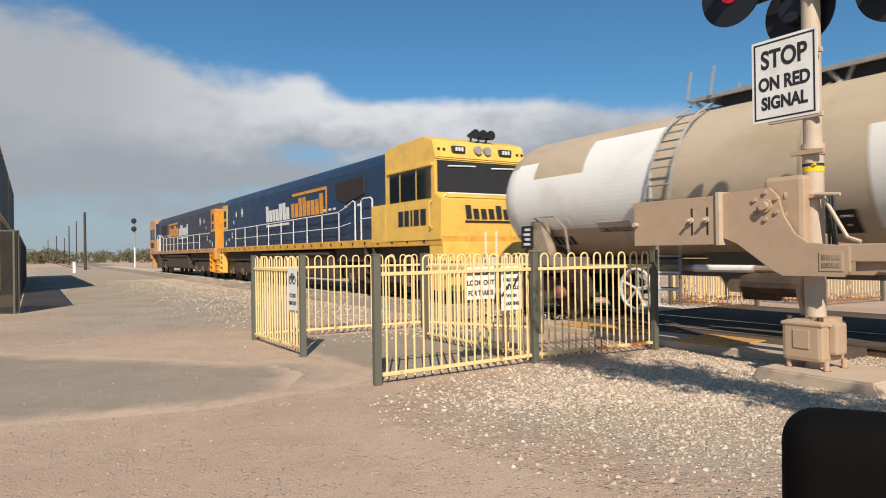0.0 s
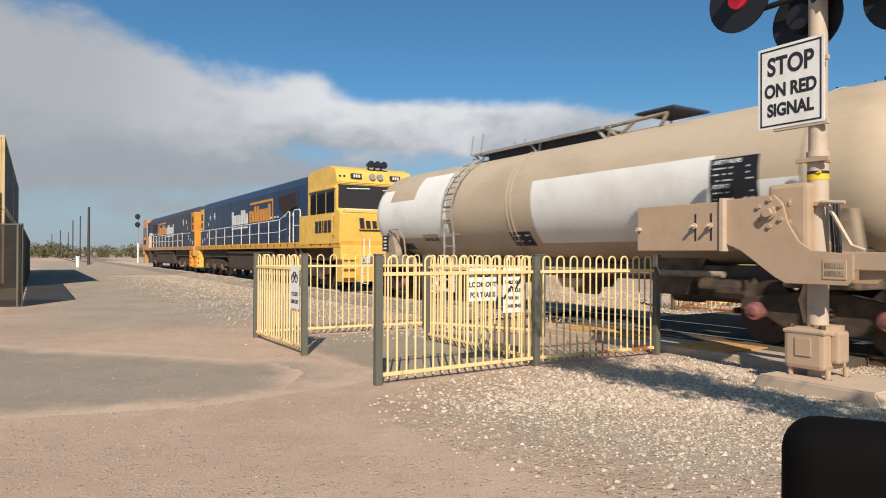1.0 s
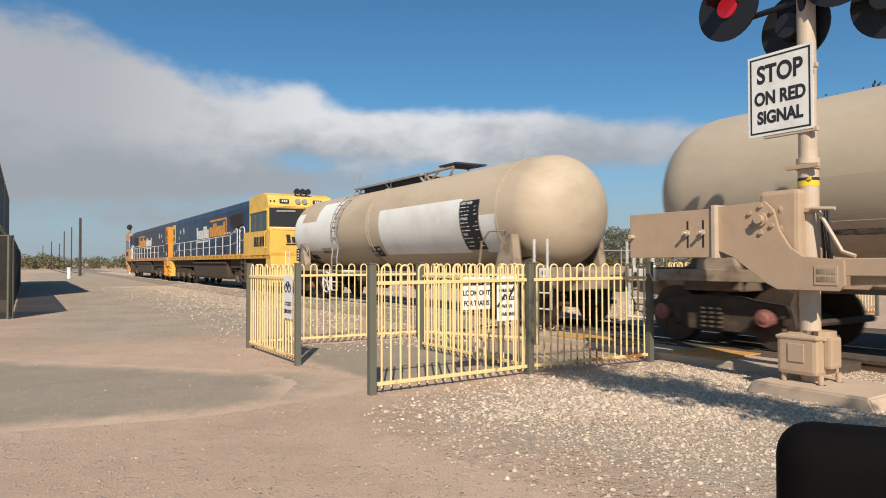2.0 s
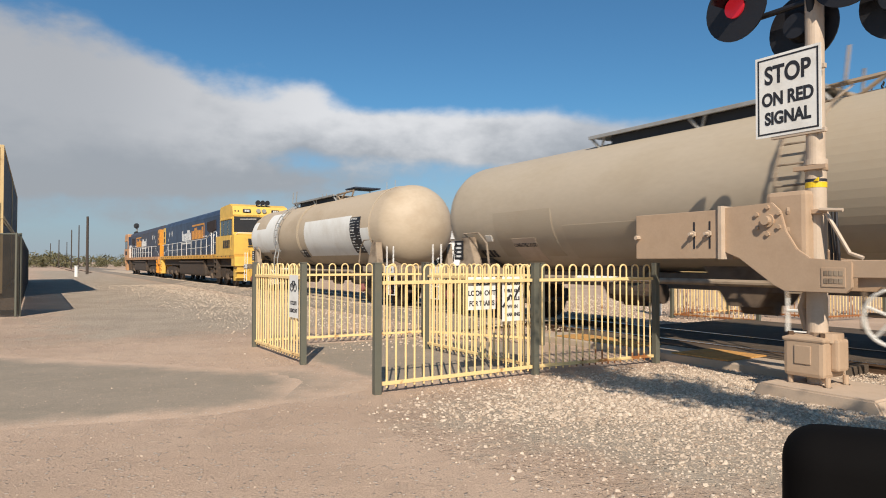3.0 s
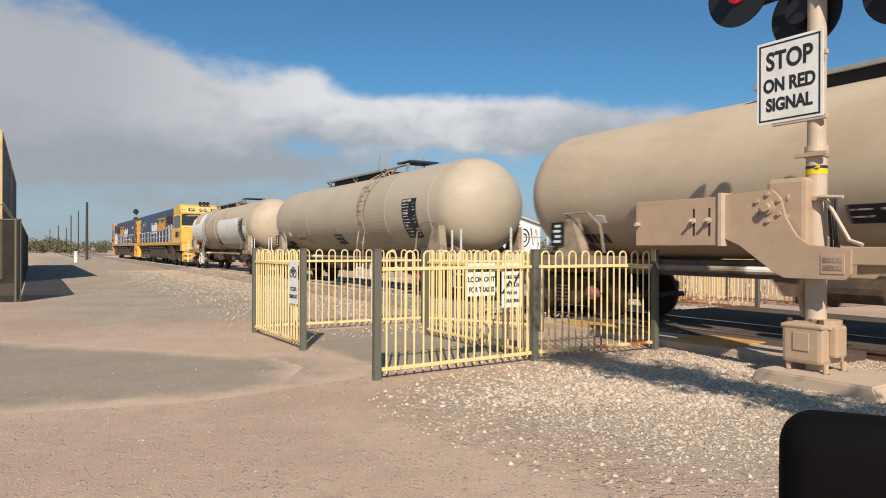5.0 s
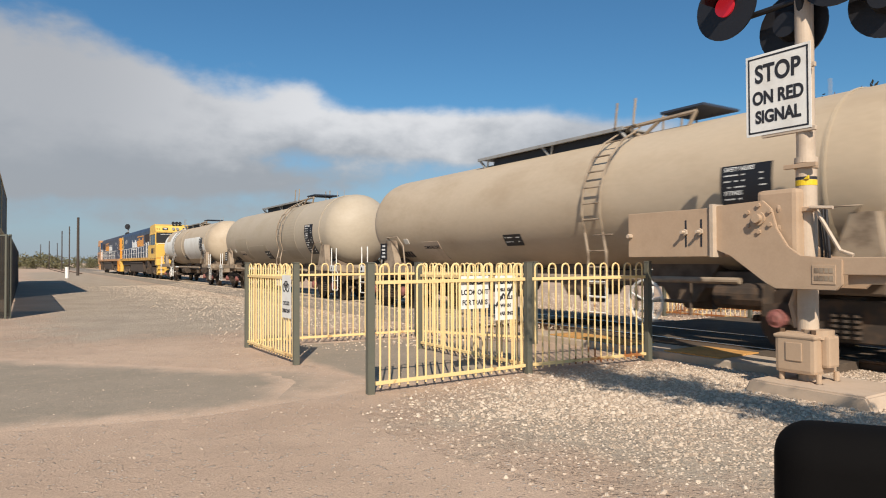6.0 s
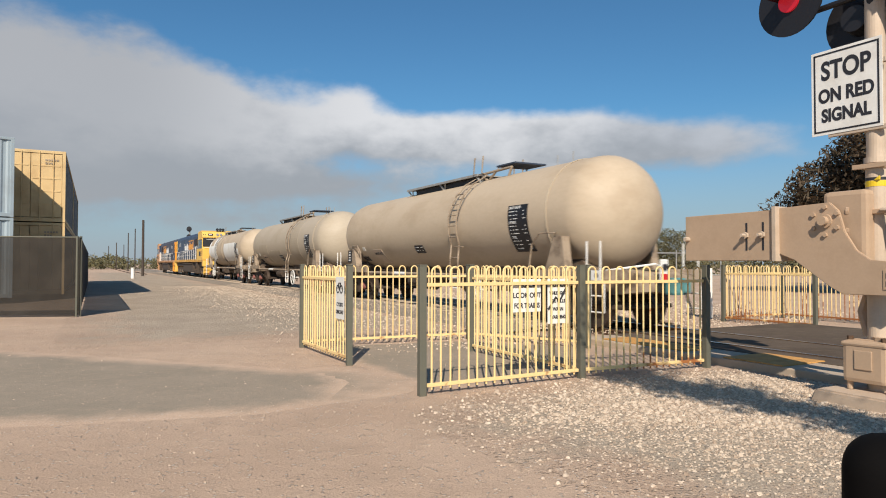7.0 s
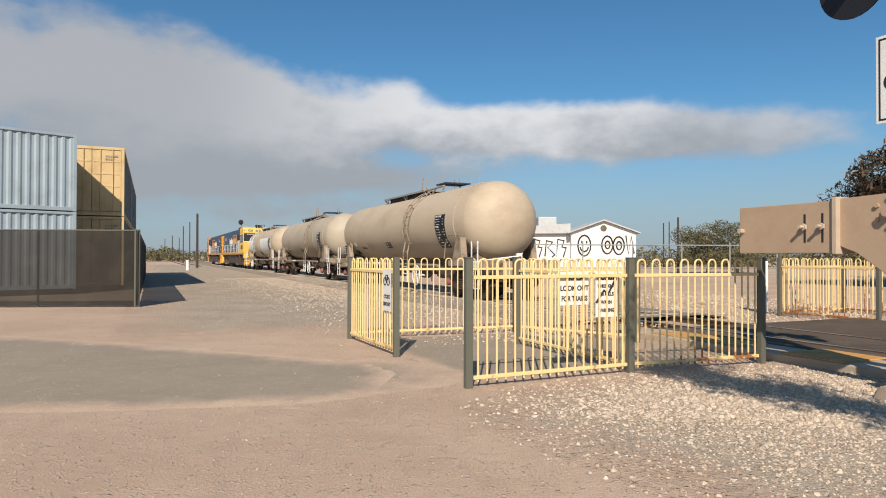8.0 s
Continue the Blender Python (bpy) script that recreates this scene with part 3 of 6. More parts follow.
def tank_shell(bm, r, z, front, back, dome, seg=48):
    """A cylinder along x with dished ends."""
    rings = []
    for k in range(9):
        a = k / 8 * math.pi / 2
        rings.append((-back + dome - dome * math.cos(a), r * math.sin(a)))
    n_in = 14
    for k in range(1, n_in):
        rings.append((-back + dome + (front + back - 2 * dome) * k / n_in, r))
    for k in range(8, -1, -1):
        a = k / 8 * math.pi / 2
        rings.append((front - dome + dome * math.cos(a), r * math.sin(a)))
    loops = []
    for x, rr in rings:
        if rr < 1e-4:
            loops.append([bm.verts.new((x, 0, z))])
        else:
            loops.append([bm.verts.new((x, rr * math.cos(2 * math.pi * i / seg), z + rr * math.sin(2 * math.pi * i / seg))) for i in range(seg)])
    for a, b in zip(loops, loops[1:]):
        for i in range(seg):
            j = (i + 1) % seg
            if len(a) == 1:
                bm.faces.new((a[0], b[j], b[i]))
            elif len(b) == 1:
                bm.faces.new((a[i], a[j], b[0]))
            else:
                bm.faces.new((a[i], a[j], b[j], b[i]))
    bmesh.ops.recalc_face_normals(bm, faces=bm.faces)
    return bm


def curved_panel(bm, x0, x1, z0, z1, r=TR + 0.006, n=22):
    """A thin sheet on the near side of the tank between two heights."""
    a0, a1 = (math.asin(max(-1, min(1, (z - TZ) / r))) for z in (z0, z1))
    rows = []
    for k in range(n + 1):
        a = a0 + (a1 - a0) * k / n
        rows.append([bm.verts.new((x, rr * math.cos(a), TZ + rr * math.sin(a))) for x, rr in ((x0, r), (x1, r), (x0, r - 0.012), (x1, r - 0.012))])
    for p, q in zip(rows, rows[1:]):
        bm.faces.new((p[0], q[0], q[1], p[1]))
        bm.faces.new((p[0], p[2], q[2], q[0]))
        bm.faces.new((p[1], q[1], q[3], p[3]))
    bm.faces.new((rows[0][0], rows[0][1], rows[0][3], rows[0][2]))
    bm.faces.new((rows[-1][0], rows[-1][2], rows[-1][3], rows[-1][1]))
    bmesh.ops.recalc_face_normals(bm, faces=bm.faces)
    return bm


def on_tank(x, z, out=0.0):
    a = math.asin(max(-1, min(1, (z - TZ) / TR)))
    return Vector((x, (TR + out) * math.cos(a), TZ + (TR + out) * math.sin(a)))


def tank_wagon(name_label, s, ladder_x, patches, ladder_mat, plates, seams, front, back, brake_x, tail=False, lean=0.10, deck=(3.2, -1.4), barrel=None, white_end=False):
    root = thing("tank_wagon", rail_pose(s), name_label, "tank wagon", "tank wagons of the train")
    MOVERS.append((root, s, 0))
    tank = part("tank", tank_shell(B(), TR, TZ, front, back, 1.0), [barrel or tank_paint, tank_white], root, smooth=True)
    for f in tank.data.polygons if white_end else ():
        f.material_index = 1 if f.center.x > 7.2 and -0.72 < f.center.z - TZ < 0.62 else 0
    for x0, x1, z0, z1, mm in patches:
        part("paint_panel", curved_panel(B(), x0, x1, z0, z1), mm, tank)
    for x in seams:
        bm = B()
        pts = [on_tank(x, TZ + TR * 0.999 * math.sin(math.radians(a)), 0.012) for a in range(-70, 91, 8)]
        pts += [Vector((p.x, -p.y, p.z)) for p in reversed(pts)]
        tube(bm, pts, 0.014, 6)
        part("weld_seam", bm, tank_patch, tank)
    for x0, x1, z0, z1, rows in plates:
        plate = part("data_panel", curved_panel(B(), x0, x1, z0, z1, TR + 0.010), black_paint, tank, "black stencilled data panel")
        bm = B()
        n = rows
        heads = {0: "SAFETY VALVES", 4: "FITTINGS", 8: "TANK"} if rows > 6 else {}
        for k in range(n):
            zz = z1 - (z1 - z0) * (k + 0.7) / (n + 0.6)
            if k in heads:
                t = text_mesh(B(), heads[k], 0.085, Matrix(), 0.001, 0.8, 0.002)
                wide = max(v.co.x for v in t.verts) * 2
                for v in t.verts:
                    v.co = on_tank(x1 - 0.06 - wide / 2 - v.co.x, zz + v.co.y, 0.012 + v.co.z)
                part("lettering", t, ink_white, plate, "white stencilled words")
                continue
            hgt = (z1 - z0) / (n + 1) * 0.24
            step = (x1 - x0) * 0.84 / 12
            for j in range(12):
                if (j * 5 + k * 3) % 7 in (2, 5) or 5 < j < 9 + k % 2:
                    continue
                xa = x1 - (x1 - x0) * 0.08 - step * j
                curved_panel(bm, xa - step * 0.72, xa, zz - hgt / 2, zz + hgt / 2, TR + 0.014, 1)
        tagged(part("stencil", bm, ink_white, plate, "white stencil marks"), kind="stuff")
    # small white plates by the saddle
    notice = part("notice_plate", curved_panel(B(), 4.35, 5.15, 1.36, 1.84, TR + 0.012, 4), signal_pole, tank, "beige notice plate")
    t = text_mesh(B(), "COMBUSTIBLE LIQUID", 0.105, Matrix(), 0.001, 0.72, 0.002)
    for v in t.verts:
        v.co = on_tank(4.75 - v.co.x, 1.70 + v.co.y, 0.014 + v.co.z)
    part("lettering", t, ink, notice)
    small = part("sign_plate", curved_panel(B(), 5.85, 6.08, 1.80, 1.94, TR + 0.010, 3), tank_white, tank)
    bm = B()
    for k in range(4):
        curved_panel(bm, 6.44 - k * 0.15, 6.54 - k * 0.15, 1.44, 1.60, TR + 0.008, 2)
    tagged(part("code_bars", bm, ink, small, "dark code bars"), kind="stuff")
    # top walkway
    d1, d0 = deck
    bm = B()
    box(bm, d0, d1, -0.62, 0.62, 3.80, 3.83)
    walkway = part("walkway", bm, grey_steel, root, "grey steel walkway grating")
    for y in (-0.64, 0.64):
        part("walkway_edge", box(B(), d0 - 0.02, d1 + 0.05, y - 0.02, y + 0.02, 3.78, 3.85, 0.008), grey_steel, walkway)
        for x in (d1, (d0 + d1) / 2, d0 + 0.1):
            part("bracket", tube(B(), [(x, y * 0.97, 3.80), (x - 0.18, y * 0.80, 3.54)], 0.03, 6), grey_steel, walkway)
            part("bracket", tube(B(), [(x - 0.34, y * 0.97, 3.80), (x - 0.16, y * 0.80, 3.54)], 0.022, 6), grey_steel, walkway)
        part("kick_plate", box(B(), d0 + 0.05, d1 - 0.45, y * 0.82 - 0.01, y * 0.82 + 0.01, 3.50, 3.79), loco_dark, walkway, "dark plate under the walkway")
    # open framework past the ladder, with a dark raised cover
    for y in (-0.5, 0.5):
        part("frame_strut", tube(B(), [(d0 - 1.5, y, 3.86), (d0, y, 3.83)], 0.04, 6), frame_beige, walkway)
        part("frame_strut", tube(B(), [(d0, y, 3.83), (d0 - 0.35, y, 3.60), (d0 - 0.75, y, 3.84)], 0.035, 6), frame_beige, walkway)
        part("frame_strut", tube(B(), [(d0 - 1.5, y, 3.86), (d0 - 1.35, y, 3.62)], 0.035, 6), frame_beige, walkway)
        part("frame_strut", tube(B(), [(d0 - 0.8, y, 3.84), (d0 - 0.8, y * 0.9, 3.95)], 0.02, 6), frame_beige, walkway)
    part("raised_cover", box(B(), d0 - 1.65, d0 - 0.75, -0.5, 0.5, 3.94, 3.985, 0.01), loco_roof, walkway, "dark raised cover")
    for x in (d1 - 0.8, (d0 + d1) / 2, d0 + 0.9):
        part("hatch", rod(B(), (x, 0, 3.75), (x, 0, 3.90), 0.28, 16), frame_beige, tank)
    for x in (-4.3, -4.9):
        part("vent_rod", rod(B(), (x, 0.1, 3.70), (x, 0.1, 4.0), 0.012, 6), grey_steel, tank)
    # ladder on the near side, following the barrel
    for s2 in (1, -1):
        rail_mat = ladder_mat
        prof = [(0.66, 4.30), (0.68, 3.84)] + [(on_tank(0, z, 0.13).y, on_tank(0, z, 0.13).z) for z in (3.66, 3.42, 3.15, 2.85, 2.55, 2.2, 1.9)] + [(1.46, 1.45), (1.46, 0.85)]
        ladder = None
        for dx in (-0.22, 0.22):
            bm = B()
            tube(bm, [(ladder_x + dx + (lean * (2.6 - z) if z > 1.8 else -0.18), s2 * y, z) for y, z in prof], 0.022, 8)
            if ladder is None:
                ladder = part("ladder", bm, rail_mat, root, "steel access ladder")
            else:
                part("stile", bm, rail_mat, ladder)
        zz = [0.92 + 0.29 * i for i in range(11)]
        for z in zz:
            for (ya, za), (yb, zb) in zip(prof, prof[1:]):
                if zb <= z <= za:
                    f = (za - z) / (za - zb)
                    y = ya + (yb - ya) * f
                    bm = B()
                    lx = ladder_x + (lean * (2.6 - z) if z > 1.8 else -0.18)
                    rod(bm, (lx - 0.22, s2 * y, z), (lx + 0.22, s2 * y, z), 0.016, 6)
                    part("rung", bm, rail_mat, ladder)
                    break
    # underframe
    bm = B()
    for y in (-0.38, 0.38):
        box(bm, -back - 0.3, front, y - 0.08, y + 0.08, 0.86, 1.14, 0.01)
    under = part("underframe", bm, under_dark, root, "dirty beige steel underframe")
    for e in (-1, 1):
        end = front + 0.1 if e > 0 else back + 0.4
        o = end - 7.9
        bx = front - 1.35 if e > 0 else 1.45 - back
        bm = B()
        box(bm, e * end - 0.1, e * end + 0.1, -1.3, 1.3, 0.98, 1.22, 0.015)
        prism(bm, [(e * end, 1.2), (e * (end + 0.28), 1.1), (e * (end + 0.28), 0.78), (e * (end - 0.5), 0.70), (e * (end - 0.9), 1.0)], -0.75, 0.75)
        head = part("headstock", bm, frame_beige, under)
        bm = B()
        box(bm, min(e * (end + 0.1), e * (end + 0.45)), max(e * (end + 0.1), e * (end + 0.45)), -0.12, 0.12, 0.80, 1.0, 0.02)
        box(bm, e * (end + 0.48) - 0.13, e * (end + 0.48) + 0.13, -0.17, 0.17, 0.72, 1.06, 0.05)
        box(bm, e * (end + 0.58) - 0.08, e * (end + 0.58) + 0.08, -0.24, -0.05, 0.76, 1.02, 0.04)
        part("coupler", bm, marker_teal if tail and e < 0 else bogie_dark, under, "teal knuckle coupler" if tail and e < 0 else "dark knuckle coupler")
        for y in (-0.5, 0.45):
            bm = B()
            tube(bm, [(e * (end + 0.12), y, 1.0), (e * (end + 0.3), y, 0.7), (e * (end + 0.42), y, 0.45), (e * (end + 0.48), y * 0.8, 0.25)], 0.025, 6)
            part("brake_hose", bm, black_paint, under)
        for s2 in (-1, 1):
            bm = B()
            box(bm, min(e * 5.2, e * end), max(e * 5.2, e * end), s2 * 1.34 - 0.05, s2 * 1.34 + 0.05, 1.02, 1.20, 0.01)
            part("side_sill", bm, frame_beige, under)
            bm = B()
            sx = 6.5 if e > 0 else -5.75
            prism(bm, [(sx - e * 0.30, 1.15), (sx + e * 0.42, 1.15), (sx + e * 0.30, 1.92), (sx + e * 0.02, 1.92)], s2 * 1.16, s2 * 1.36)
            saddle = part("saddle_plate", bm, frame_beige, under, "beige saddle bracket")
            if e > 0:
                bm = B()
                box(bm, sx + 0.22, sx + 0.58, s2 * 1.375 - 0.012, s2 * 1.375 + 0.012, 1.38, 1.84, 0.004)
                tag = part("stencil_plate", bm, black_paint, saddle, "black stencilled plate")
                bm = B()
                for k in range(4):
                    box(bm, sx + 0.30, sx + 0.50 - 0.04 * (k % 2), s2 * 1.388 - 0.004, s2 * 1.388 + 0.004, 1.44 + k * 0.10, 1.49 + k * 0.10)
                tagged(part("stencil", bm, ink_white, tag), kind="stuff")
            bm = B()
            tube(bm, [(sx + e * 0.05, s2 * 1.34, 1.9), (sx + e * 0.15, s2 * 1.40, 2.0), (sx - e * 0.45, s2 * 1.40, 2.0), (sx - e * 0.75, s2 * 1.38, 1.75), (sx - e * 0.85, s2 * 1.38, 1.25)], 0.02, 6)
            part("grab_rail", bm, frame_beige, under)
            for x in (7.35 + o, 7.75 + o):
                bm = B()
                rod(bm, (e * x, s2 * 1.36, 1.2), (e * x, s2 * 1.36, 1.78), 0.018)
                part("handrail", bm, white_paint, under, "white end handrail")
            bm = B()
            for x in (7.45 + o, 7.85 + o):
                rod(bm, (e * x, s2 * 1.36, 1.02), (e * x, s2 * 1.36, 0.38), 0.017)
            for z in (0.38, 0.70):
                rod(bm, (e * (7.45 + o), s2 * 1.36, z), (e * (7.85 + o), s2 * 1.36, z), 0.017)
            part("step", bm, white_paint, under, "white corner step")
            bm = B()
            box(bm, e * (7.55 + o) - 0.28, e * (7.55 + o) + 0.28, s2 * 1.36 - 0.04, s2 * 1.36 + 0.04, 1.0, 1.20, 0.015)
            corner = part("corner_plate", bm, white_paint, under)
            part("lashing_eye", rod(B(), (e * (7.68 + o), s2 * 1.36, 1.10), (e * (7.68 + o), s2 * 1.405, 1.10), 0.05, 12), ink, corner)
            if not tail and e < 0 and s2 > 0:
                part("lettering", text_mesh(B(), "A", 0.20, Matrix(((-1, 0, 0, e * (7.42 + o)), (0, 0, 1, 1.402), (0, 1, 0, 1.10), (0, 0, 0, 1))), 0.002, 0.8, 0.006), ink, corner)
        bm = B()
        box(bm, bx - 0.5, bx + 0.5, -1.1, 1.1, 0.86, 1.25, 0.03)
        prism(bm, [(bx - 0.7, 1.2), (bx + 0.7, 1.2), (bx + 0.5, 1.42), (bx - 0.5, 1.42)], -0.8, 0.8)
        part("tank_cradle", bm, under_dark, under)
        wagon_bogie(root, bx)
    if tail:
        bm = B()
        box(bm, -back - 0.92, -back - 0.88, 0.24, 0.44, 0.98, 1.42, 0.02)
        tm = part("tail_marker", bm, white_paint, under, "white tail marker with a red patch")
        bm = B()
        box(bm, -back - 0.93, -back - 0.918, 0.26, 0.42, 1.0, 1.14, 0.004)
        part("red_patch", bm, red_paint, tm)
        bm = B()
        rod(bm, (-back - 0.945, 0.34, 1.27), (-back - 0.91, 0.34, 1.27), 0.065, 14)
        part("tail_lamp", bm, ink, tm)
        bm = B()
        tube(bm, [(-back - 0.45, -0.3, 1.15), (-back - 0.65, 0.3, 1.33), (-back - 0.35, 1.3, 1.20)], 0.022, 6)
        part("uncoupling_lever", bm, white_paint, under)
    # discharge hoppers, brake gear and pipes below the barrel
    for x in (-2.6, 0.0, 2.6):
        bm = B()
        prism(bm, [(x - 0.9, 1.5), (x + 0.9, 1.5), (x + 0.25, 0.62), (x - 0.25, 0.62)], -0.5, 0.5)
        rod(bm, (x - 0.3, 0, 0.6), (x + 0.3, 0, 0.6), 0.13, 12)
        part("discharge_hopper", bm, under_dark, root)
    for x0, x1, r in ((-4.4, -3.6, 0.2), (1.2, 2.3, 0.17)):
        part("brake_reservoir", rod(B(), (x0, 0.9, 0.78), (x1, 0.9, 0.78), r, 14), bogie_dark, root, "dark brake reservoir")
    pipe = part("side_pipe", rod(B(), (-4.2, 1.30, 1.02), (5.4, 1.30, 1.02), 0.05, 10), frame_beige, root)
    part("white_sleeve", rod(B(), (1.9, 1.30, 1.02), (2.9, 1.30, 1.02), 0.056, 10), white_paint, pipe, "white painted sleeve")
    bm = B()
    tube(bm, [(ladder_x + 0.04, 1.46, 0.95), (ladder_x + 0.04, 1.46, 0.40), (ladder_x - 0.40, 1.46, 0.40), (ladder_x - 0.40, 1.46, 0.95), (ladder_x + 0.04, 1.46, 0.95)], 0.024, 6)
    rod(bm, (ladder_x + 0.04, 1.46, 0.68), (ladder_x - 0.40, 1.46, 0.68), 0.02, 6)
    part("ladder_step", bm, white_paint, root, "white step frame under the ladder")
    bm = B()
    tube(bm, [(brake_x + 0.34 * math.cos(a), 1.45, 0.66 + 0.34 * math.sin(a)) for a in [i * math.pi / 10 for i in range(21)]], 0.022, 6)
    for i in range(5):
        a = i * 2 * math.pi / 5 + 0.4
        rod(bm, (brake_x, 1.43, 0.66), (brake_x + 0.34 * math.cos(a), 1.45, 0.66 + 0.34 * math.sin(a)), 0.018, 6)
    rod(bm, (brake_x, 1.1, 0.66), (brake_x, 1.46, 0.66), 0.03, 8)
    part("handbrake_wheel", bm, white_paint, root, "white spoked handbrake wheel")
    bm = B()
    for x in (brake_x - 0.6, brake_x + 0.5):
        rod(bm, (x, 1.1, 1.0), (x, 1.1, 0.45), 0.03)
    rod(bm, (brake_x - 0.6, 1.1, 0.66), (brake_x + 0.5, 1.1, 0.66), 0.03)
    part("brake_bracket", bm, under_dark, root)
    return root


tank_wagon("beige tank wagon with large white painted panels", 3.75, 3.45,
           [(7.44, 6.85, 1.75, 3.16, tank_white), (6.85, 5.40, 1.75, 2.80, tank_white), (5.40, 3.75, 1.75, 3.42, tank_white), (0.36, -4.0, 1.55, 2.85, tank_white), (-4.7, -5.35, 1.55, 2.40, tank_white)],
           grey_steel, [(-4.75, -3.95, 1.62, 2.78, 12), (0.6, 1.3, 1.50, 1.80, 2)], (1.06, 1.20, -5.4), 8.45, 6.95, 3.95, lean=0.16, deck=(3.35, -1.0), white_end=True)
tank_wagon("dusty beige tank wagon with faded darker patches", -13.8, -1.35,
           [(-1.5, -2.85, 1.45, 3.62, tank_patch), (5.65, 3.7, 1.45, 2.42, tank_patch), (3.4, 0.9, 1.40, 2.05, tank_patch)], frame_beige, [(-4.75, -3.95, 1.62, 2.70, 12), (0.72, 1.38, 1.46, 1.80, 2)], (-5.4,), 8.2, 6.85, -2.6, barrel=tank_grey)
tank_wagon("plain dusty beige tank wagon at the train's tail", -31.25, -1.35,
           [], frame_beige, [(-4.7, -3.9, 1.62, 2.72, 12), (1.0, 1.6, 1.66, 1.90, 2)], (-5.4,), 8.45, 7.0, -2.6, True)


def star(bm, x, y, z, r, n=7):
    pts = [(x + (r if i % 2 == 0 else r * 0.42) * math.sin(math.pi * i / n), z + (r if i % 2 == 0 else r * 0.42) * math.cos(math.pi * i / n)) for i in range(2 * n)]
    prism(bm, pts, min(y, y * 1.004), max(y, y * 1.004))


def loco_bogie(root, x):
    for s in (-1, 1):
        bm = B()
        prism(bm, [(x - 2.5, 0.55), (x - 2.5, 0.80), (x - 1.2, 0.98), (x + 1.2, 0.98), (x + 2.5, 0.80), (x + 2.5, 0.55), (x + 1.2, 0.45), (x - 1.2, 0.45)], s * 1.0, s * 1.14, bevel=0.02)
        side = part("side_frame", bm, bogie_dark, root, "dark bogie side frame")
        for k in (-1.85, 0, 1.85):
            bm = B()
            box(bm, x + k - 0.17, x + k + 0.17, s * 1.02, s * 1.2, 0.36, 0.68, 0.03) if s > 0 else box(bm, x + k - 0.17, x + k + 0.17, -1.2, -1.02, 0.36, 0.68, 0.03)
            rod(bm, (x + k, s * 1.18, 0.52), (x + k, s * 1.24, 0.52), 0.11, 12)
            part("axle_box", bm, under_dark, side)
            bm = B()
            for d in (-0.3, 0.3):
                for j in range(4):
                    rod(bm, (x + k + d, s * 1.1, 0.66 + j * 0.08), (x + k + d, s * 1.1, 0.70 + j * 0.08), 0.09, 10)
            part("spring", bm, bogie_dark, side)
    for k in (-1.85, 0, 1.85):
        wheelset(root, x + k, 0.52)


